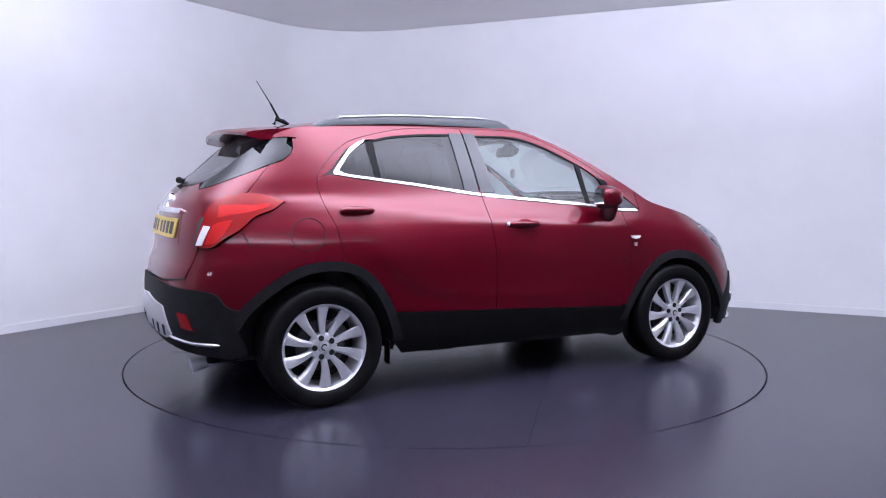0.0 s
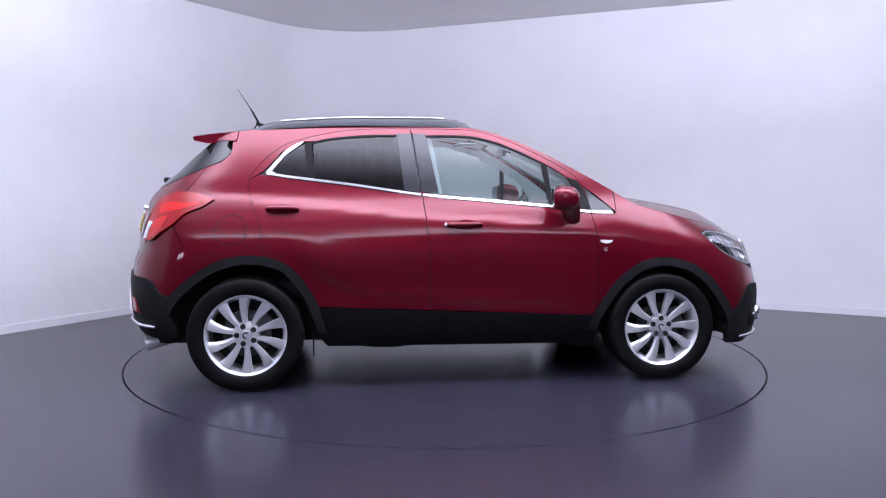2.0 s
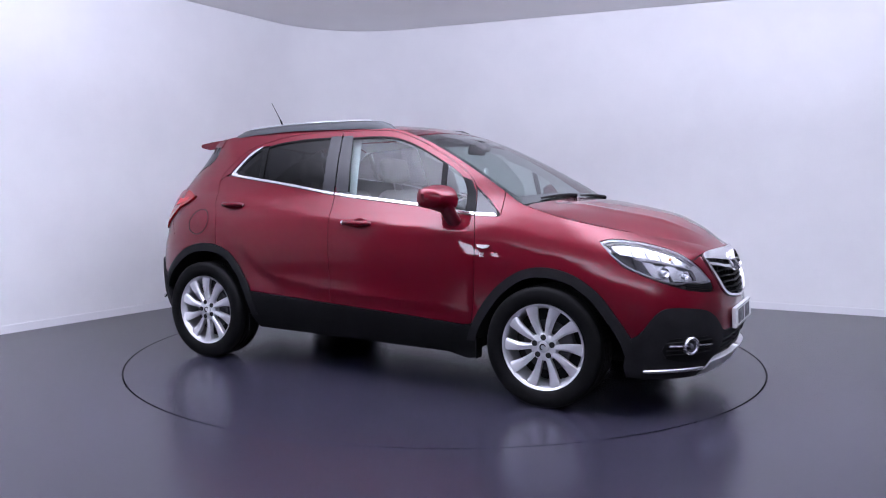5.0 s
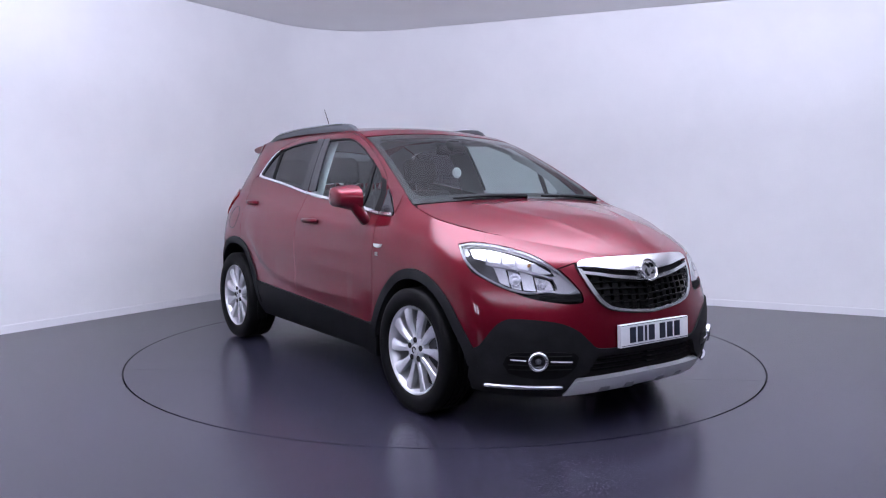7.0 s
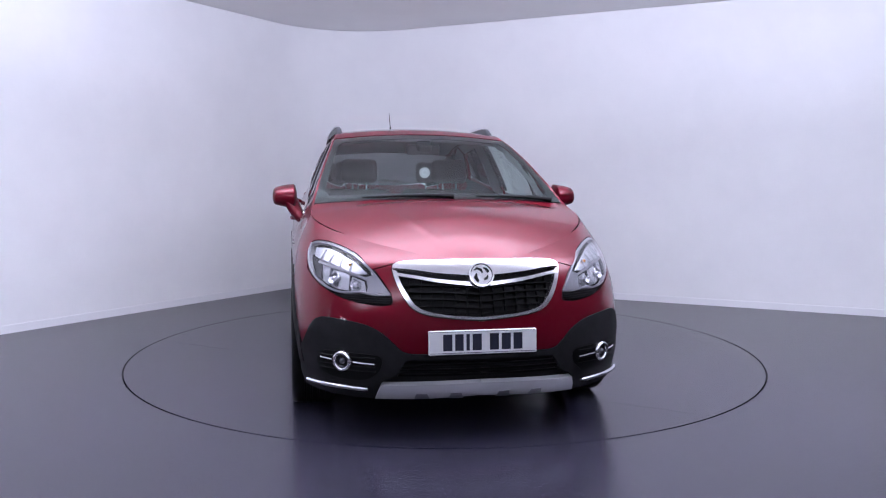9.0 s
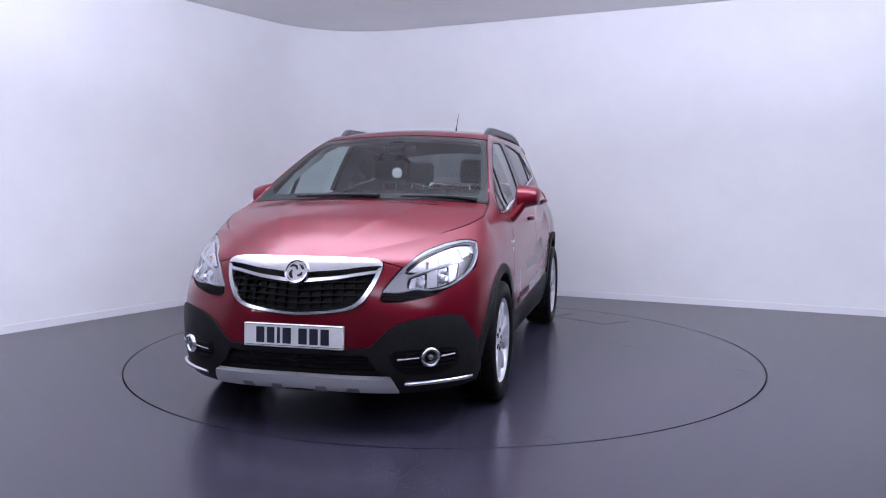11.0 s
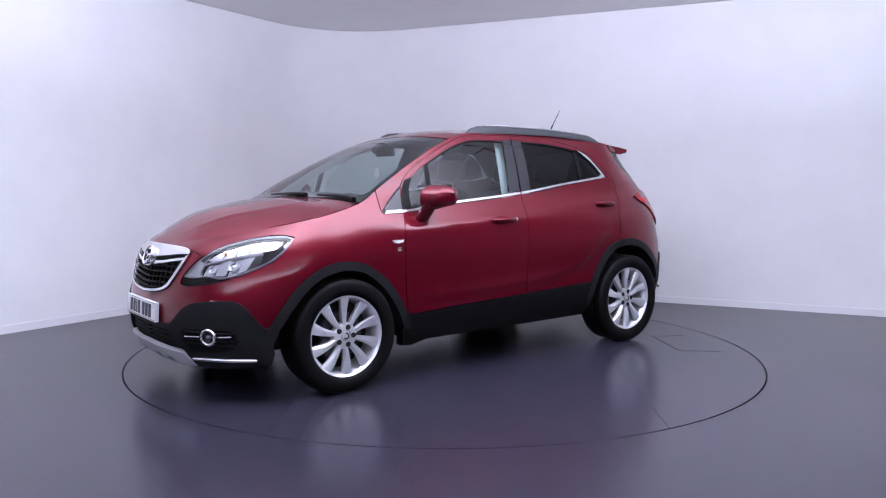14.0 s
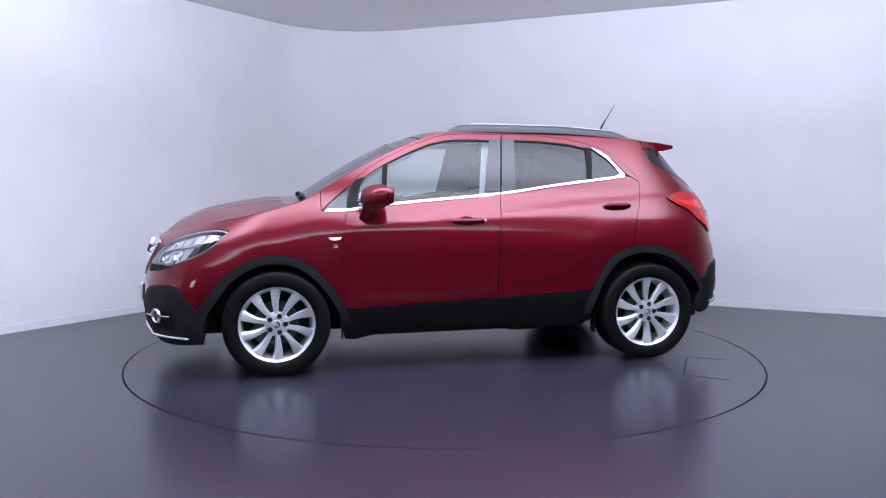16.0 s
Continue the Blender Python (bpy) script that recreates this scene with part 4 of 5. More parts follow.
def headlamp(car, side):
    upper = spline([(1.632, 0.925), (1.70, 0.938), (1.80, 0.934), (1.914, 0.917), (2.05, 0.880), (2.16, 0.812), (2.255, 0.712)])
    lower = spline([(2.255, 0.706), (2.18, 0.703), (2.10, 0.713), (2.03, 0.706), (1.94, 0.720), (1.862, 0.748), (1.76, 0.796), (1.68, 0.86), (1.632, 0.925)])
    both = upper + lower[:-1]
    bowl = panel("headlamp", inset(both, 0.004), LAMP_GREY, car, off=-0.034, thick=0, sides=(side,), step=0.03, label="clear headlamp with silver reflectors and a dark bezel")
    # wall of the housing
    bm = bmesh.new()
    loop = inset(both, 0.003)
    a = [bm.verts.new(on(u, z, 0.0, side)[0]) for u, z in loop]
    b = [bm.verts.new(on(u, z, -0.035, side)[0]) for u, z in loop]
    for i in range(len(a)):
        j = (i + 1) % len(a)
        bm.faces.new((a[i], a[j], b[j], b[i]))
    part("lamp_housing", bm, LAMP_GREY, bowl)
    shell("bezel", body, [[both, inset(both, 0.009)]], LAMP_SHADE, bowl, flip=-1, off=-0.003, thick=0.014, sides=(side,), step=0.03)
    panel("bezel_foot", [(2.245, 0.716), (2.165, 0.800), (2.125, 0.785), (2.145, 0.740), (2.14, 0.712)], LAMP_SHADE, bowl, off=-0.006, thick=0.02, sides=(side,))
    # long turn lamp above, two facetted cells below, a dark post at their outer end
    panel("turn_reflector", spline([(1.70, 0.912), (1.80, 0.914), (1.92, 0.894), (2.04, 0.856), (2.13, 0.803)]) + spline([(2.07, 0.800), (1.95, 0.832), (1.84, 0.852), (1.73, 0.872)]), REFLECTOR, bowl, off=-0.016, thick=0.02, sides=(side,), step=0.02)
    for u in (1.80, 1.88, 1.955, 2.025):
        low, high = 0.868 - 0.28 * (u - 1.76), 0.906 - 0.22 * max(0, u - 1.80)
        panel("reflector_rib", [(u, low), (u + 0.010, low - 0.002), (u + 0.004, high), (u - 0.006, high)], LAMP_SHADE, bowl, off=-0.012, thick=0.01, sides=(side,))
    panel("lamp_divider", [(1.80, 0.838), (1.95, 0.818), (2.08, 0.788), (2.15, 0.768), (2.15, 0.778), (2.07, 0.800), (1.95, 0.830), (1.81, 0.852)], LAMP_SHADE, bowl, off=-0.006, thick=0.02, sides=(side,), step=0.03)
    panel("lamp_post", [(1.795, 0.845), (1.835, 0.838), (1.875, 0.755), (1.845, 0.762), (1.81, 0.785)], BEZEL, bowl, off=-0.007, thick=0.02, sides=(side,), step=0.03)
    cells = (((1.842, 0.832), (1.905, 0.822), (1.930, 0.738), (1.880, 0.756)), ((1.912, 0.821), (1.965, 0.812), (1.985, 0.726), (1.936, 0.737)),
             ((1.972, 0.811), (2.035, 0.795), (2.050, 0.720), (1.992, 0.725)), ((2.042, 0.793), (2.118, 0.772), (2.135, 0.722), (2.056, 0.721)))
    for k, cell in enumerate(cells):
        panel("reflector_cell", list(cell), REFLECTOR, bowl, off=-0.012 - 0.010 * (k % 2), thick=0.02, sides=(side,), gap=0.001, step=0.02)
    for u, z, r in ((1.952, 0.772, 0.031), (2.075, 0.752, 0.024)):
        m = seat_on(u, z, -0.012, side)
        bm = bmesh.new()
        lathe(bm, [(r, 0.010), (r * 0.94, 0.013), (r * 0.8, 0.004), (r * 0.45, -0.002), (0.0001, -0.003)], 28, m)
        bmesh.ops.recalc_face_normals(bm, faces=bm.faces)
        part("lamp_bowl", smooth(bm, 50), CHROME, bowl)
        bm = bmesh.new()
        bmesh.ops.create_uvsphere(bm, u_segments=16, v_segments=10, radius=r * 0.45, matrix=m)
        part("lamp_bulb", smooth(bm, 80), BULB, bowl)
    m = seat_on(2.02, 0.842, -0.012, side)
    bm = bmesh.new()
    bmesh.ops.create_uvsphere(bm, u_segments=14, v_segments=8, radius=0.009, matrix=m)
    part("turn_bulb", smooth(bm, 80), AMBER, bowl, "amber turn-lamp bulb")
    panel("lens", inset(both, 0.001), LENS, bowl, off=0.003, thick=0, sides=(side,), step=0.03, label="clear lens")
    strip = [(2.262, 0.703), (2.18, 0.700), (2.10, 0.708), (2.03, 0.700), (2.03, 0.687), (2.16, 0.663), (2.258, 0.666)]
    s = panel("lamp_grille", strip, DARK, car, off=-0.006, thick=0.0, sides=(side,), label="black slatted panel under the headlamp")
    for z in (0.672, 0.683, 0.694):
        panel("slat", [(2.255, z + 0.004), (2.06, z + 0.006), (2.06, z + 0.001), (2.255, z - 0.002)], BLACK, s, off=0.001, thick=0.008, sides=(side,))


def fog_lamp(parent, side):
    rec = panel("fog_recess", spline([(2.235, 0.40), (2.20, 0.424), (2.06, 0.43), (1.94, 0.424), (1.905, 0.37)]) + spline([(1.93, 0.325), (2.02, 0.303), (2.15, 0.303), (2.215, 0.345), (2.235, 0.40)])[:-1], BLACK, parent,
                off=0.0095, thick=0.004, sides=(side,), step=0.04)
    m = seat_on(2.054, 0.388, 0.014, side)
    bm = bmesh.new()
    lathe(bm, [(0.033, -0.004), (0.033, 0.010), (0.038, 0.016), (0.046, 0.015), (0.050, 0.006), (0.050, -0.006)], 36, m)
    bmesh.ops.recalc_face_normals(bm, faces=bm.faces)
    part("fog_ring", smooth(bm, 60), CHROME, parent, "chrome fog lamp ring")
    bm = bmesh.new()
    lathe(bm, [(0.034, 0.004), (0.026, -0.002), (0.014, -0.004), (0.0001, -0.004)], 28, m)
    bmesh.ops.recalc_face_normals(bm, faces=bm.faces)
    part("fog_reflector", smooth(bm, 60), LAMP_BLACK, parent)
    bm = bmesh.new()
    bmesh.ops.create_uvsphere(bm, u_segments=18, v_segments=12, radius=0.017, matrix=m)
    part("fog_bulb", smooth(bm, 80), LENS_SOLID, parent)
    for u0, u1, z0, z1 in ((1.938, 2.003, 0.394, 0.390), (2.105, 2.20, 0.387, 0.381)):
        pts = [on(u0 + (u1 - u0) * k, z0 + (z1 - z0) * k, 0.016, side)[0] for k in np.linspace(0, 1, 5)]
        part("fog_whisker", tube(bmesh.new(), pts, 0.005, 6), CHROME, parent)
    for z in (0.345, 0.368, 0.41):
        pts = [on(u, z, 0.012, side)[0] for u in np.linspace(1.93, 2.2, 6)]
        part("fog_slat", tube(bmesh.new(), pts, 0.004, 5), BLACK, parent)


def grille(car):
    both = dict(sides=(1, -1))
    mid = lambda p: p[0] > MID - 0.01
    rim = spline([(MID, 0.858), (2.45, 0.857), (2.30, 0.852), (2.258, 0.842)]) + spline([(2.252, 0.82), (2.272, 0.775), (2.312, 0.705), (2.357, 0.648), (2.42, 0.617), (2.53, 0.600), (MID, 0.588)])
    g = panel("grille", rim[:], DARK, car, off=-0.05, thick=0, keep=mid, label="black mesh grille in a bright chrome frame", **both)
    # lower chrome frame
    side_in = spline([(2.277, 0.812), (2.295, 0.772), (2.332, 0.712), (2.375, 0.658), (2.43, 0.630), (2.53, 0.613), (MID, 0.602)])
    side_out = spline([(2.252, 0.82), (2.272, 0.775), (2.312, 0.705), (2.357, 0.648), (2.42, 0.617), (2.53, 0.600), (MID, 0.588)])
    panel("chrome_frame", side_out + list(reversed(side_in)), CHROME, g, off=0.012, thick=0.03, step=0.04, **both)
    # upper bright bar with a dark slot
    up_out = spline([(MID, 0.862), (2.45, 0.861), (2.30, 0.855), (2.256, 0.842), (2.252, 0.822)])
    up_in = spline([(2.275, 0.824), (2.36, 0.818), (2.46, 0.806), (MID, 0.790)])
    panel("chrome_bar", up_out + up_in, CHROME, g, off=0.014, thick=0.03, step=0.03, label="thick chrome upper bar", **both)
    w_out = spline([(2.268, 0.806), (2.36, 0.795), (2.46, 0.780), (MID, 0.760)])
    w_in = spline([(MID, 0.742), (2.48, 0.762), (2.36, 0.781), (2.274, 0.792)])
    panel("chrome_wing", w_out + w_in, CHROME, g, off=0.013, thick=0.03, step=0.03, **both)
    # mesh of the grille
    for z in (0.628, 0.658, 0.690, 0.722, 0.755):
        a = 2.29 + max(0, (0.80 - z)) * 0.55 + (0.06 if z < 0.64 else 0)
        panel("grille_bar", [(MID, z + 0.004 - 0.012), (2.5, z + 0.004), (a, z + 0.006), (a, z - 0.001), (2.5, z - 0.004), (MID, z - 0.016)], BLACK, g, off=-0.004, thick=0.03, step=0.08, **both)
    for i, u in enumerate((2.33, 2.385, 2.44, 2.495, 2.55, 2.605, MID - 0.004)):
        lo = {0: 0.70, 1: 0.65}.get(i, 0.605)
        for side in (1, -1):
            panel("grille_post", [(u, lo), (u + 0.006, lo), (u + 0.006, 0.782), (u, 0.782)], BLACK, g, off=-0.012, thick=0.03, sides=(side,))
    m = seat_on(MID - 1e-4, 0.792, 0.0, 1)
    bm = bmesh.new()
    lathe(bm, [(0.0001, 0.030), (0.050, 0.030), (0.054, 0.035), (0.061, 0.034), (0.064, 0.026), (0.064, -0.01)], 48, m)
    bmesh.ops.recalc_face_normals(bm, faces=bm.faces)
    e = part("emblem", smooth(bm, 40), CHROME, g, "round chrome emblem")
    bm = bmesh.new()
    for pts in (((-0.036, 0.022), (-0.02, 0.032), (0.0, 0.024), (0.006, 0.008)), ((0.012, 0.034), (0.026, 0.028), (0.036, 0.012)), ((-0.024, 0.006), (-0.030, -0.012), (-0.016, -0.034)), ((0.030, -0.004), (0.024, -0.018), (0.012, -0.022))):
        tube(bm, [m @ Vector((*p, 0.031)) for p in pts], [0.004, 0.010, 0.009, 0.004][:len(pts)], 8, 0.5)
    part("emblem_relief", smooth(bm, 60), BLACK, e)


def number_plate(car):
    """A white front plate, its characters as plain bars."""
    tilt = pose(2.183, 0, 0.488, 90 - 3, 0, 90)
    bm = bmesh.new()
    box(bm, -0.262, 0.262, -0.057, 0.057, -0.02, 0.004, 0.003, 1)
    p = part("number_plate", bm, PLATE_WHITE, car, "white number plate with dark bars")
    p.matrix_local = tilt
    x = -0.195
    for i, w in enumerate((0.05, 0.046, 0.022, 0.05, 0, 0.05, 0.05, 0.05)):
        if w:
            bm = bmesh.new()
            box(bm, x, x + w - 0.006, -0.038, 0.040, 0.004, 0.0055)
            part("plate_bar", bm, PLATE_INK, p)
        x += w + 0.008 if w else 0.026
    for z in (-0.049, 0.0515):
        bm = bmesh.new()
        box(bm, -0.256, 0.256, z - 0.0012, z + 0.0012, 0.004, 0.005)
        part("plate_border", bm, PLATE_INK, p)


def rear(car):
    both = dict(sides=(1, -1))
    mid = lambda p: p[0] < TAIL + 0.01
    gate = [(TAIL, 0.70), (-2.30, 0.70), (-2.055, 0.72), (-2.015, 0.80), (-1.99, 0.882), (-2.003, 0.905), (-1.99, 1.05), (-1.95, 1.13), (-1.86, 1.172), (-1.768, 1.183), (-1.679, 1.328), (-1.80, 1.289), (-1.926, 1.247), (-2.03, 1.216), (-2.138, 1.197)] + [(u, edge(u)) for u in (-2.2, -2.3, -2.45, TAIL)]
    t = panel("tailgate", gate, PAINT, car, gap=0.0015, keep=mid, step=0.04, label="dark red painted tailgate", **both)
    bump = [(TAIL, 0.695), (-2.296, 0.69), (-2.05, 0.715), (-2.012, 0.80), (-1.985, 0.881), (-1.88, 0.886), (-1.75, 0.98), (-1.66, 0.86), (-1.655, 0.66), (-1.742, 0.563), (-1.80, 0.575), (-1.86, 0.645), (-1.96, 0.665), (-2.093, 0.667), (-2.296, 0.68)]
    panel("rear_bumper", bump, PAINT, car, gap=0.0012, step=0.04, keep=mid, **both)
    clad = [(TAIL, 0.69)] + spline([(-2.296, 0.682), (-2.093, 0.668), (-1.96, 0.666), (-1.86, 0.648), (-1.805, 0.585), (-1.745, 0.563)]) + [(-1.77, 0.50), (-1.72, 0.33), (-1.80, 0.30), (-2.0, 0.315), (-2.25, 0.34), (TAIL, 0.36)]
    c = panel("rear_cladding", clad, BLACK_MATT, car, off=0.012, thick=0.03, keep=mid, label="textured black plastic rear bumper", **both)
    panel("rear_skid", [(TAIL, 0.59), (-2.25, 0.558), (-2.20, 0.47), (-2.165, 0.41), (-2.23, 0.385), (TAIL, 0.40)], SILVER, c, off=0.022, thick=0.02, keep=mid, label="satin silver rear skid plate", **both)
    for side in (1, -1):
        panel("reflector", [(-2.10, 0.542), (-2.03, 0.535), (-1.978, 0.445), (-2.068, 0.455)], RED_LENS, c, off=0.018, thick=0.01, gap=0.002, sides=(side,), label="red rear reflector")
        pts = [on(u, 0.405 - 0.06 * min(1, max(0, (u + 2.17) / 0.18)) * 0.35, 0.024, side)[0] for u in np.linspace(-2.17, -1.845, 12)]
        part("chrome_bar", smooth(tube(bmesh.new(), pts, [0.006] + [0.011] * 10 + [0.007], 10), 60), CHROME, c)
    bm = bmesh.new()
    lathe(bm, [(0.034, -0.20), (0.044, 0.05), (0.049, 0.060), (0.041, 0.05), (0.032, -0.1)], 24, pose(-1.87, -0.50, 0.245, 0, -104, 0))
    part("exhaust_pipe", smooth(bm, 60), ALLOY, car, "polished exhaust tip")
    panel("plate_recess", [(TAIL, 1.07), (-2.19, 1.07), (-2.17, 0.90), (TAIL, 0.89)], PAINT, t, off=0.002, thick=0.004, **both)
    panel("handle_bar", [(TAIL, 1.090), (-2.195, 1.088), (-2.19, 1.062), (TAIL, 1.060)], CHROME, t, off=0.02, thick=0.02, label="chrome tailgate handle bar", **both)
    panel("rear_plate", [(TAIL, 1.035), (-2.215, 1.035), (-2.225, 0.928), (TAIL, 0.928)], PLATE_YELLOW, t, off=0.012, thick=0.008, label="yellow number plate with dark bars", **both)
    for u in (-2.25, -2.33, -2.42, -2.52):
        for side in (1, -1):
            panel("plate_bar", [(u, 1.015), (u - 0.055, 1.015), (u - 0.055, 0.948), (u, 0.948)], PLATE_INK, t, off=0.0135, thick=0.001, sides=(side,))
    m = seat_on(TAIL + 1e-4, 1.128, 0.0, 1)
    bm = bmesh.new()
    lathe(bm, [(0.0001, 0.012), (0.044, 0.012), (0.050, 0.016), (0.055, 0.012), (0.056, -0.01)], 36, m)
    bmesh.ops.recalc_face_normals(bm, faces=bm.faces)
    part("tailgate_emblem", smooth(bm, 40), CHROME, t, "round chrome emblem")
    for side in (1, -1):
        over = np.linspace(-1.50, -1.68, 9)
        panel("spoiler_fin", [(u, edge(u) - 0.002) for u in over] + [(u, edge(u) - 0.016 - 0.045 * (u + 1.68) / 0.18) for u in over[::-1]], PAINT, t, off=0.008, thick=0.014, sides=(side,), step=0.03)
        # no cut-outs: dark patches on the skid paint the shade of its notches
        for u in (-2.26, -2.36, -2.48):
            panel("skid_notch_patch", [(u, 0.455), (u + 0.035, 0.450), (u + 0.030, 0.398), (u + 0.004, 0.400)], DARK, c, off=0.0235, thick=0.004, sides=(side,))
    # roof spoiler
    bm = bmesh.new()
    rows = []
    for s in np.linspace(-1, 1, 17):
        y = 0.565 * s
        back = -1.665 + 0.055 * s * s
        z = 1.575 - 0.035 * s * s
        rows.append([bm.verts.new(p) for p in ((-1.36, y, z + 0.005), (-1.50, y, z - 0.008), (back + 0.01, y, z - 0.024), (back, y, z - 0.032), (back + 0.010, y, z - 0.050), (-1.52, y, z - 0.066), (-1.44, y, z - 0.06))])
    for a, b in zip(rows, rows[1:]):
        for j in range(7):
            bm.faces.new((a[j], a[(j + 1) % 7], b[(j + 1) % 7], b[j]))
    bm.faces.new(rows[0])
    bm.faces.new(rows[-1])
    bmesh.ops.recalc_face_normals(bm, faces=bm.faces)
    part("roof_spoiler", smooth(bm, 50), PAINT, car, "body-coloured roof spoiler")
    # wiper on the rear window
    bm = bmesh.new()
    tube(bm, [(-1.865, -0.05, 1.243), (-1.885, -0.03, 1.250), (-1.878, 0.03, 1.252), (-1.865, 0.06, 1.255)], [0.014, 0.020, 0.016, 0.010], 10)
    s0, s1 = 0.02, 0.55
    tube(bm, [Vector(top(np.array([x]), np.array([s]))[0]) + Vector((-0.006, 0, 0.012)) for x, s in ((-1.845, s0), (-1.84, (s0 + s1) / 2), (-1.838, s1))], [0.010, 0.010, 0.006], 8)
    part("rear_wiper", smooth(bm, 60), BLACK, car)


def roof_fittings(car):
    for side in (1, -1):
        n = 24
        bm = bmesh.new()
        rows = []
        for i in range(n + 1):
            k = i / n
            x = -1.27 + (0.13 + 1.27) * k
            y = side * (0.565 - 0.02 * k)
            base = float(EDGE_Z(x)) - 0.012
            lift = 0.047 * min(1, math.sin(math.pi * min(k * 4.2, 0.5)), math.sin(math.pi * min((1 - k) * 6, 0.5))) * (0.85 + 0.25 * k)
            w = 0.022
            rows.append([bm.verts.new(p) for p in ((x, y - w, base), (x, y - w * 0.8, base + lift * 0.85), (x, y - w * 0.4, base + lift + 0.004), (x, y + w * 0.4, base + lift + 0.004), (x, y + w * 0.8, base + lift * 0.85), (x, y + w, base))])
        for a, b in zip(rows, rows[1:]):
            for j in range(5):
                bm.faces.new((a[j], a[j + 1], b[j + 1], b[j]))
        bmesh.ops.recalc_face_normals(bm, faces=bm.faces)
        r = part("roof_rail", smooth(bm, 50), RAIL, car, "dark grey roof rail with a bright top strip")
        pts = []
        for i in range(15):
            k = 0.14 + 0.72 * i / 14
            x = -1.27 + 1.40 * k
            pts.append((x, side * (0.567 - 0.02 * k), float(EDGE_Z(x)) - 0.012 + 0.047 * (0.85 + 0.25 * k) + 0.006))
        part("rail_strip", smooth(tube(bmesh.new(), pts, 0.016, 8, 0.45), 60), ALLOY, r)
    bm = bmesh.new()
    tube(bm, [(-1.20, -0.01, 1.60), (-1.24, -0.01, 1.622), (-1.285, -0.01, 1.635), (-1.30, -0.01, 1.60)], [0.008, 0.014, 0.013, 0.012], 10)
    tube(bm, [(-1.265, -0.01, 1.63), (-1.32, -0.01, 1.73)], [0.008, 0.006], 8)
    tube(bm, [(-1.32, -0.01, 1.73), (-1.405, -0.01, 1.863)], [0.0035, 0.0022], 6)
    part("antenna", smooth(bm, 50), BLACK, car, "short black rod antenna")
    for s0, s1 in ((0.90, 0.28), (0.10, -0.62)):
        bm = bmesh.new()
        pts = [Vector(top(np.array([x]), np.array([s]))[0]) + Vector((0.004, 0, 0.010)) for x, s in ((1.105, s0), (1.088, s0 - 0.10), (1.082, (s0 + s1) / 2), (1.092, s1))]
        tube(bm, pts, [0.016, 0.012, 0.008, 0.005], 8)
        part("wiper", smooth(bm, 60), BLACK, car, "black windscreen wiper arm")


def seat(car, x, y, width=0.5):
    bm = bmesh.new()
    box(bm, -0.02, 0.48, -width / 2, width / 2, 0.0, 0.17, 0.06, 3, pose(x, y, 0.50, 0, -6, 0))
    s = part("seat", smooth(bm, 50), FABRIC, car, "dark grey fabric car seat with a headrest")
    bm = bmesh.new()
    box(bm, -0.07, 0.08, -width / 2, width / 2, 0.0, 0.60, 0.065, 3, pose(x, y, 0.60, 0, -16, 0))
    part("backrest", smooth(bm, 50), FABRIC, s)
    bm = bmesh.new()
    box(bm, -0.05, 0.06, -0.14, 0.14, 0.66, 0.85, 0.045, 3, pose(x, y, 0.60, 0, -16, 0))
    part("headrest", smooth(bm, 50), FABRIC, s)
    for k in (-0.055, 0.055):
        bm = bmesh.new()
        m = pose(x, y + k, 0.60, 0, -16, 0)
        tube(bm, [m @ Vector((0.0, 0, 0.57)), m @ Vector((0.0, 0, 0.70))], 0.007, 8)
        part("headrest_post", bm, CHROME, s)


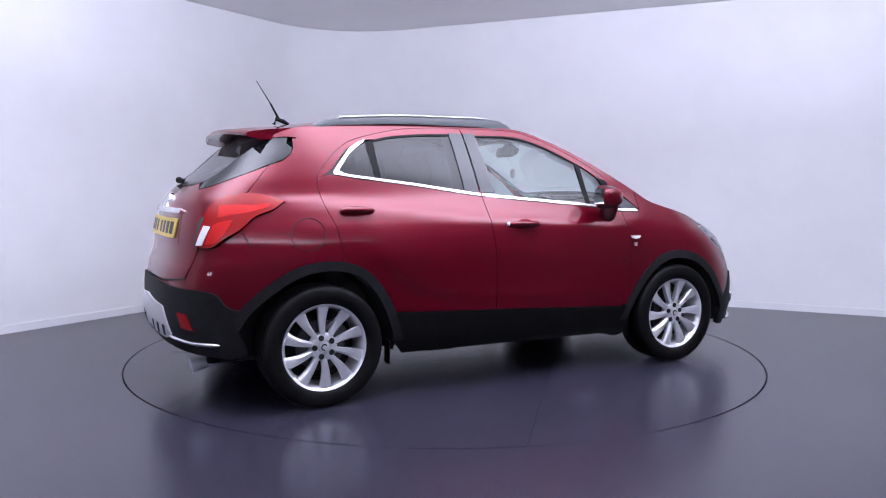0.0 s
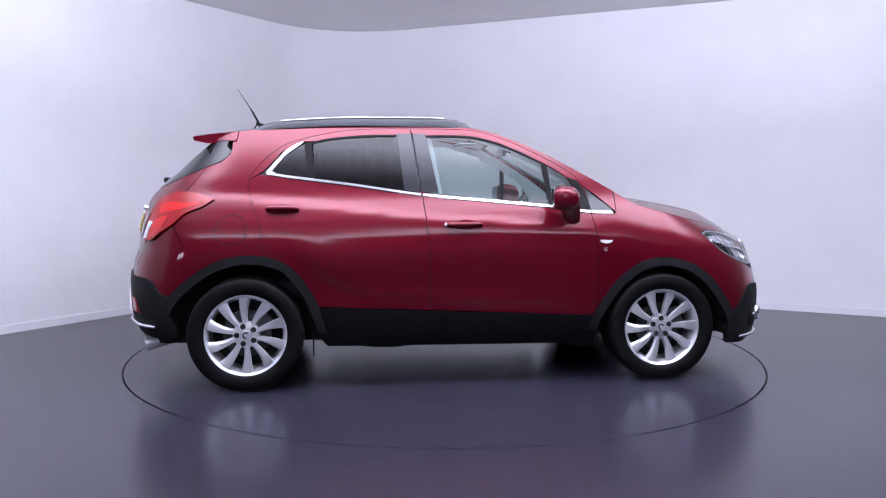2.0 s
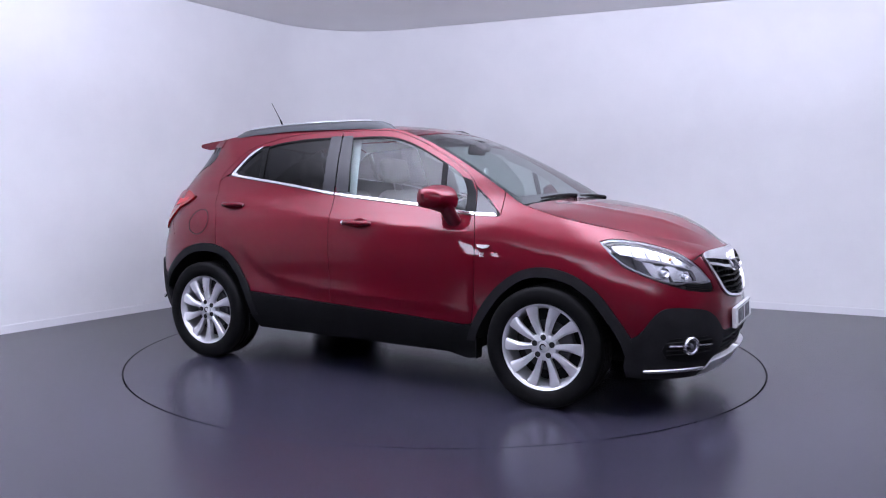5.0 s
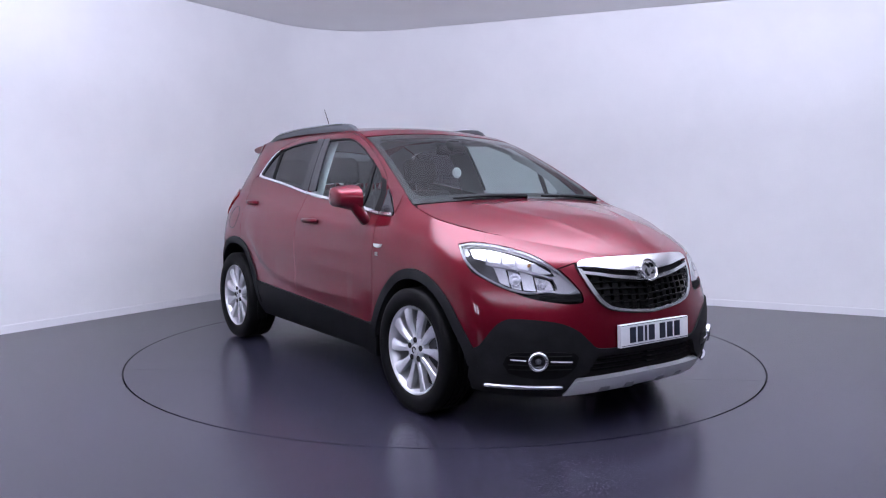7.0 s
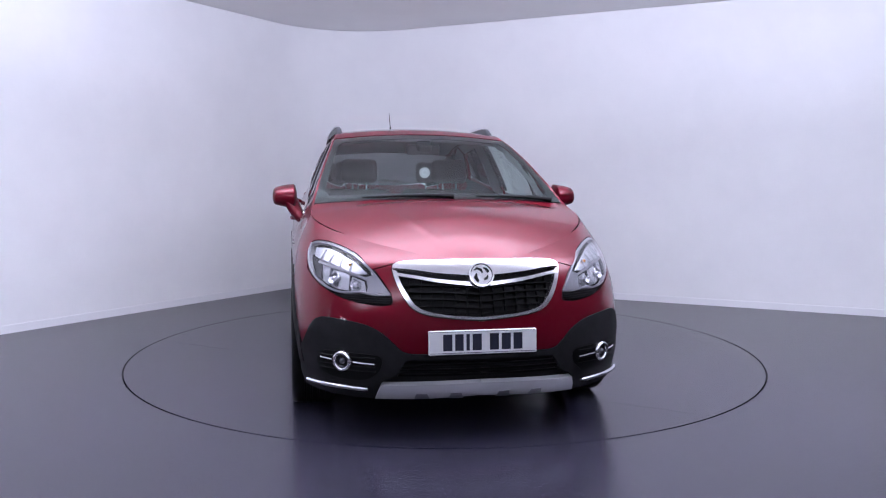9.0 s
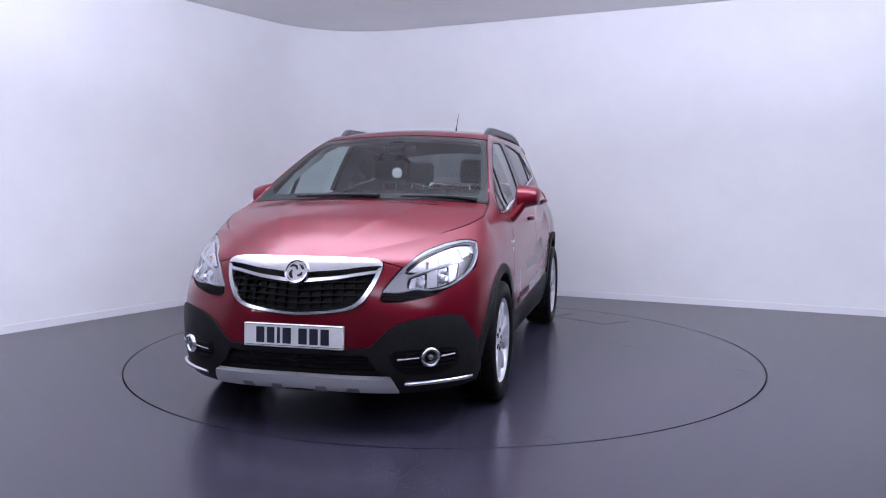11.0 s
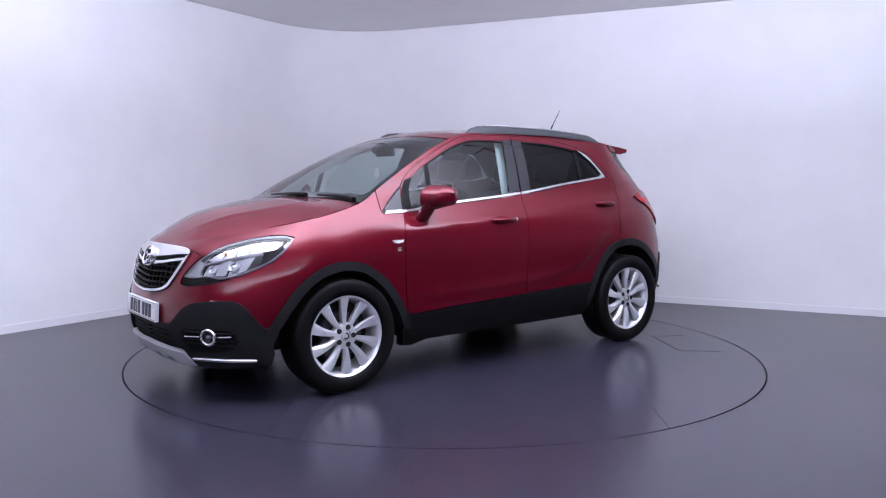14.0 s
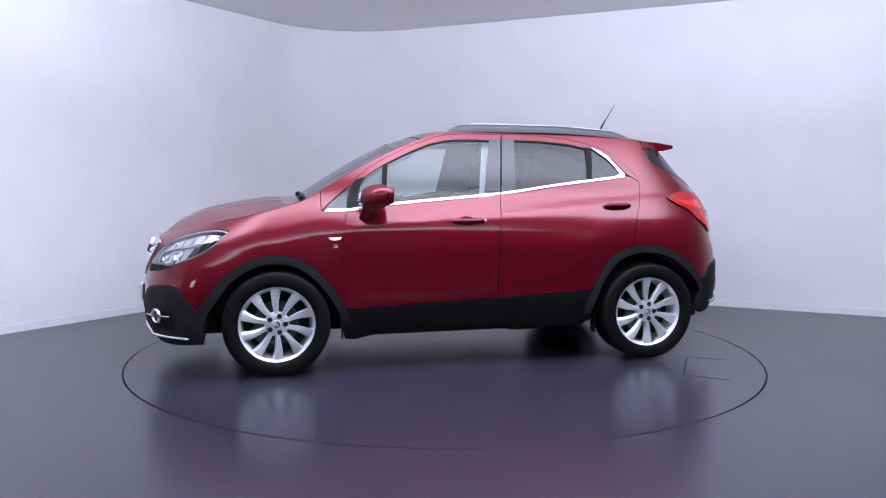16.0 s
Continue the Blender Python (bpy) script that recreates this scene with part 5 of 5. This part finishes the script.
def interior(car):
    cap("headliner", [(0.36, s) for s in np.linspace(-0.9, 0.9, 9)] + [(x, 0.93) for x in np.linspace(0.25, -1.4, 12)] + [(-1.44, s) for s in np.linspace(0.9, -0.9, 9)] + [(x, -0.93) for x in np.linspace(-1.4, 0.25, 12)],
        LINER, car, off=-0.035, thick=0, step=0.12, label="pale grey cloth headliner")
    for side in (1, -1):
        one = dict(sides=(side,), thick=0, step=0.08)
        inner = [(0.36, 1.52), (0.55, 1.42), (0.75, 1.30), (0.95, 1.16), (0.98, 1.06), (0.80, 1.06), (0.76, 1.17), (0.68, 1.27), (0.52, 1.365), (0.36, 1.43)]
        panel("pillar_lining", inner, LINER, car, off=-0.05, **one)
        panel("pillar_lining", [(-0.40, 1.57), (-0.15, 1.57), (-0.08, 1.12), (-0.36, 1.14)], LINER, car, off=-0.05, **one)
        panel("pillar_lining", [(-1.40, 1.50), (-1.0, 1.56), (-0.90, 1.50), (-1.2, 1.28), (-1.5, 1.25), (-1.60, 1.33)], LINER, car, off=-0.05, **one)
        panel("roof_lining", [(-1.0, 1.575), (0.0, 1.585), (0.36, 1.50), (0.36, 1.45), (0.1, 1.53), (-0.4, 1.54), (-0.9, 1.50)], LINER, car, off=-0.04, **one)
        panel("door_lining", along(lambda v: BELT(v) + 0.026, -1.25, 0.85, 20) + [(0.85, 0.5), (-0.8, 0.5), (-1.2, 0.8)], FABRIC, car, off=-0.06, **one)
    for y in (0.36, -0.36):
        seat(car, -0.28, y, 0.50)
        seat(car, -1.10, y, 0.58)
    bm = bmesh.new()
    box(bm, 0.46, 1.06, -0.68, 0.68, 0.72, 1.04, 0.06, 3)
    for v in bm.verts:
        v.co.z += 0.05 * max(0, (v.co.x - 0.5)) - 0.03 * (v.co.y / 0.68) ** 2
    d = part("dashboard", smooth(bm, 50), DASH, car, "dark grey moulded dashboard")
    bm = bmesh.new()
    m = pose(0.42, -0.36, 0.98, 0, -62, 0)
    pts = [m @ Vector((0.185 * math.cos(a), 0.185 * math.sin(a), 0)) for a in np.linspace(0, 2 * math.pi, 33)]
    tube(bm, pts, 0.016, 10, caps=False)
    w = part("steering_wheel", smooth(bm, 60), BLACK, car, "black steering wheel")
    bm = bmesh.new()
    box(bm, -0.06, 0.06, -0.175, 0.175, -0.03, 0.0, 0.015, 2, m)
    part("airbag_cover", bm, BLACK, w)
    bm = bmesh.new()
    box(bm, -0.012, 0.02, -0.115, 0.115, -0.035, 0.035, 0.014, 2, pose(0.42, 0, 1.462, 0, 12, 0))
    r = part("rear_view_mirror", smooth(bm, 50), BLACK, car, "black rear-view mirror under the headliner")
    bm = bmesh.new()
    box(bm, -0.05, 0.04, -0.05, 0.05, -0.02, 0.03, 0.014, 2, pose(0.47, 0, 1.478, 0, 30, 0))
    part("mirror_mount", bm, BLACK, r)
    for y in (0.36, -0.36):
        bm = bmesh.new()
        box(bm, 0.14, 0.34, y - 0.19, y + 0.19, 1.512, 1.53, 0.008, 2, Matrix.Translation((0, 0, 0)))
        part("sun_visor", bm, LINER, car)


def air_freshener():
    bm = bmesh.new()
    lathe(bm, [(0.0001, 0.004), (0.027, 0.004), (0.031, 0.003), (0.036, 0.003), (0.036, -0.003), (0.0001, -0.003)], 32, pose(0, 0, 0, 0, 90, 0))
    c = part("air_freshener", smooth(bm, 40), PALE, None, "small round white air freshener hanging under the car mirror")
    tagged(c, category="air freshener")
    bm = bmesh.new()
    tube(bm, [(0, 0, 0.035), (-0.055, 0, 0.135)], 0.001, 4)
    part("cord", bm, BLACK, c)
    bm = bmesh.new()
    tube(bm, [Vector((0.0045, 0.018 * math.cos(a), 0.018 * math.sin(a))) for a in np.linspace(0, 5.5, 14)], 0.004, 5)
    part("printed_ring", bm, LAMP_GREY, c)
    return c


def make_car():
    car = new("car")
    tagged(car, label="dark red metallic compact crossover car with black cladding and alloy wheels", category="car")
    arch(car, ARCH_F, 1.2775)
    arch(car, ARCH_R, -1.2775)
    body_panels(car)
    roof_fittings(car)
    interior(car)
    for x, side, turn in ((1.2775, 1, 18), (1.2775, -1, 0), (-1.2775, 1, 18), (-1.2775, -1, 18)):
        wheel(car, x, side, turn)
    for side in (1, -1):
        mud_flap(car, -0.885, side, 0.20)
        mud_flap(car, 0.862, side, 0.225)
    return car


def heading(t):
    """The car's heading on the turntable in degrees; it starts up slowly and then turns evenly."""
    start = Curve((0.0, 27.8), (0.5, 24.5), (1.0, 19.4), (1.5, 13.5), (2.0, 7.3))
    return float(start(t)) if t < 2 else 31.185 - 11.8525 * t - 0.05627 * t * t + 0.0013938 * t ** 3


def motions():
    times = [0.5 * i for i in range(33)]
    walk(TABLE, [(t, pose(0, 0, 0, 0, 0, heading(t))) for t in times])
    spot = pose(-0.042, -0.227, 0.0)
    walk(CAR, [(t, pose(0, 0, 0, 0, 0, heading(t)) @ spot) for t in times])
    walk(FRESHENER, [(t, pose(0, 0, 0, 0, 0, heading(t)) @ spot @ pose(0.49, 0, 1.305)) for t in times])


room()
TABLE = turntable()
CAR = make_car()
FRESHENER = air_freshener()
motions()
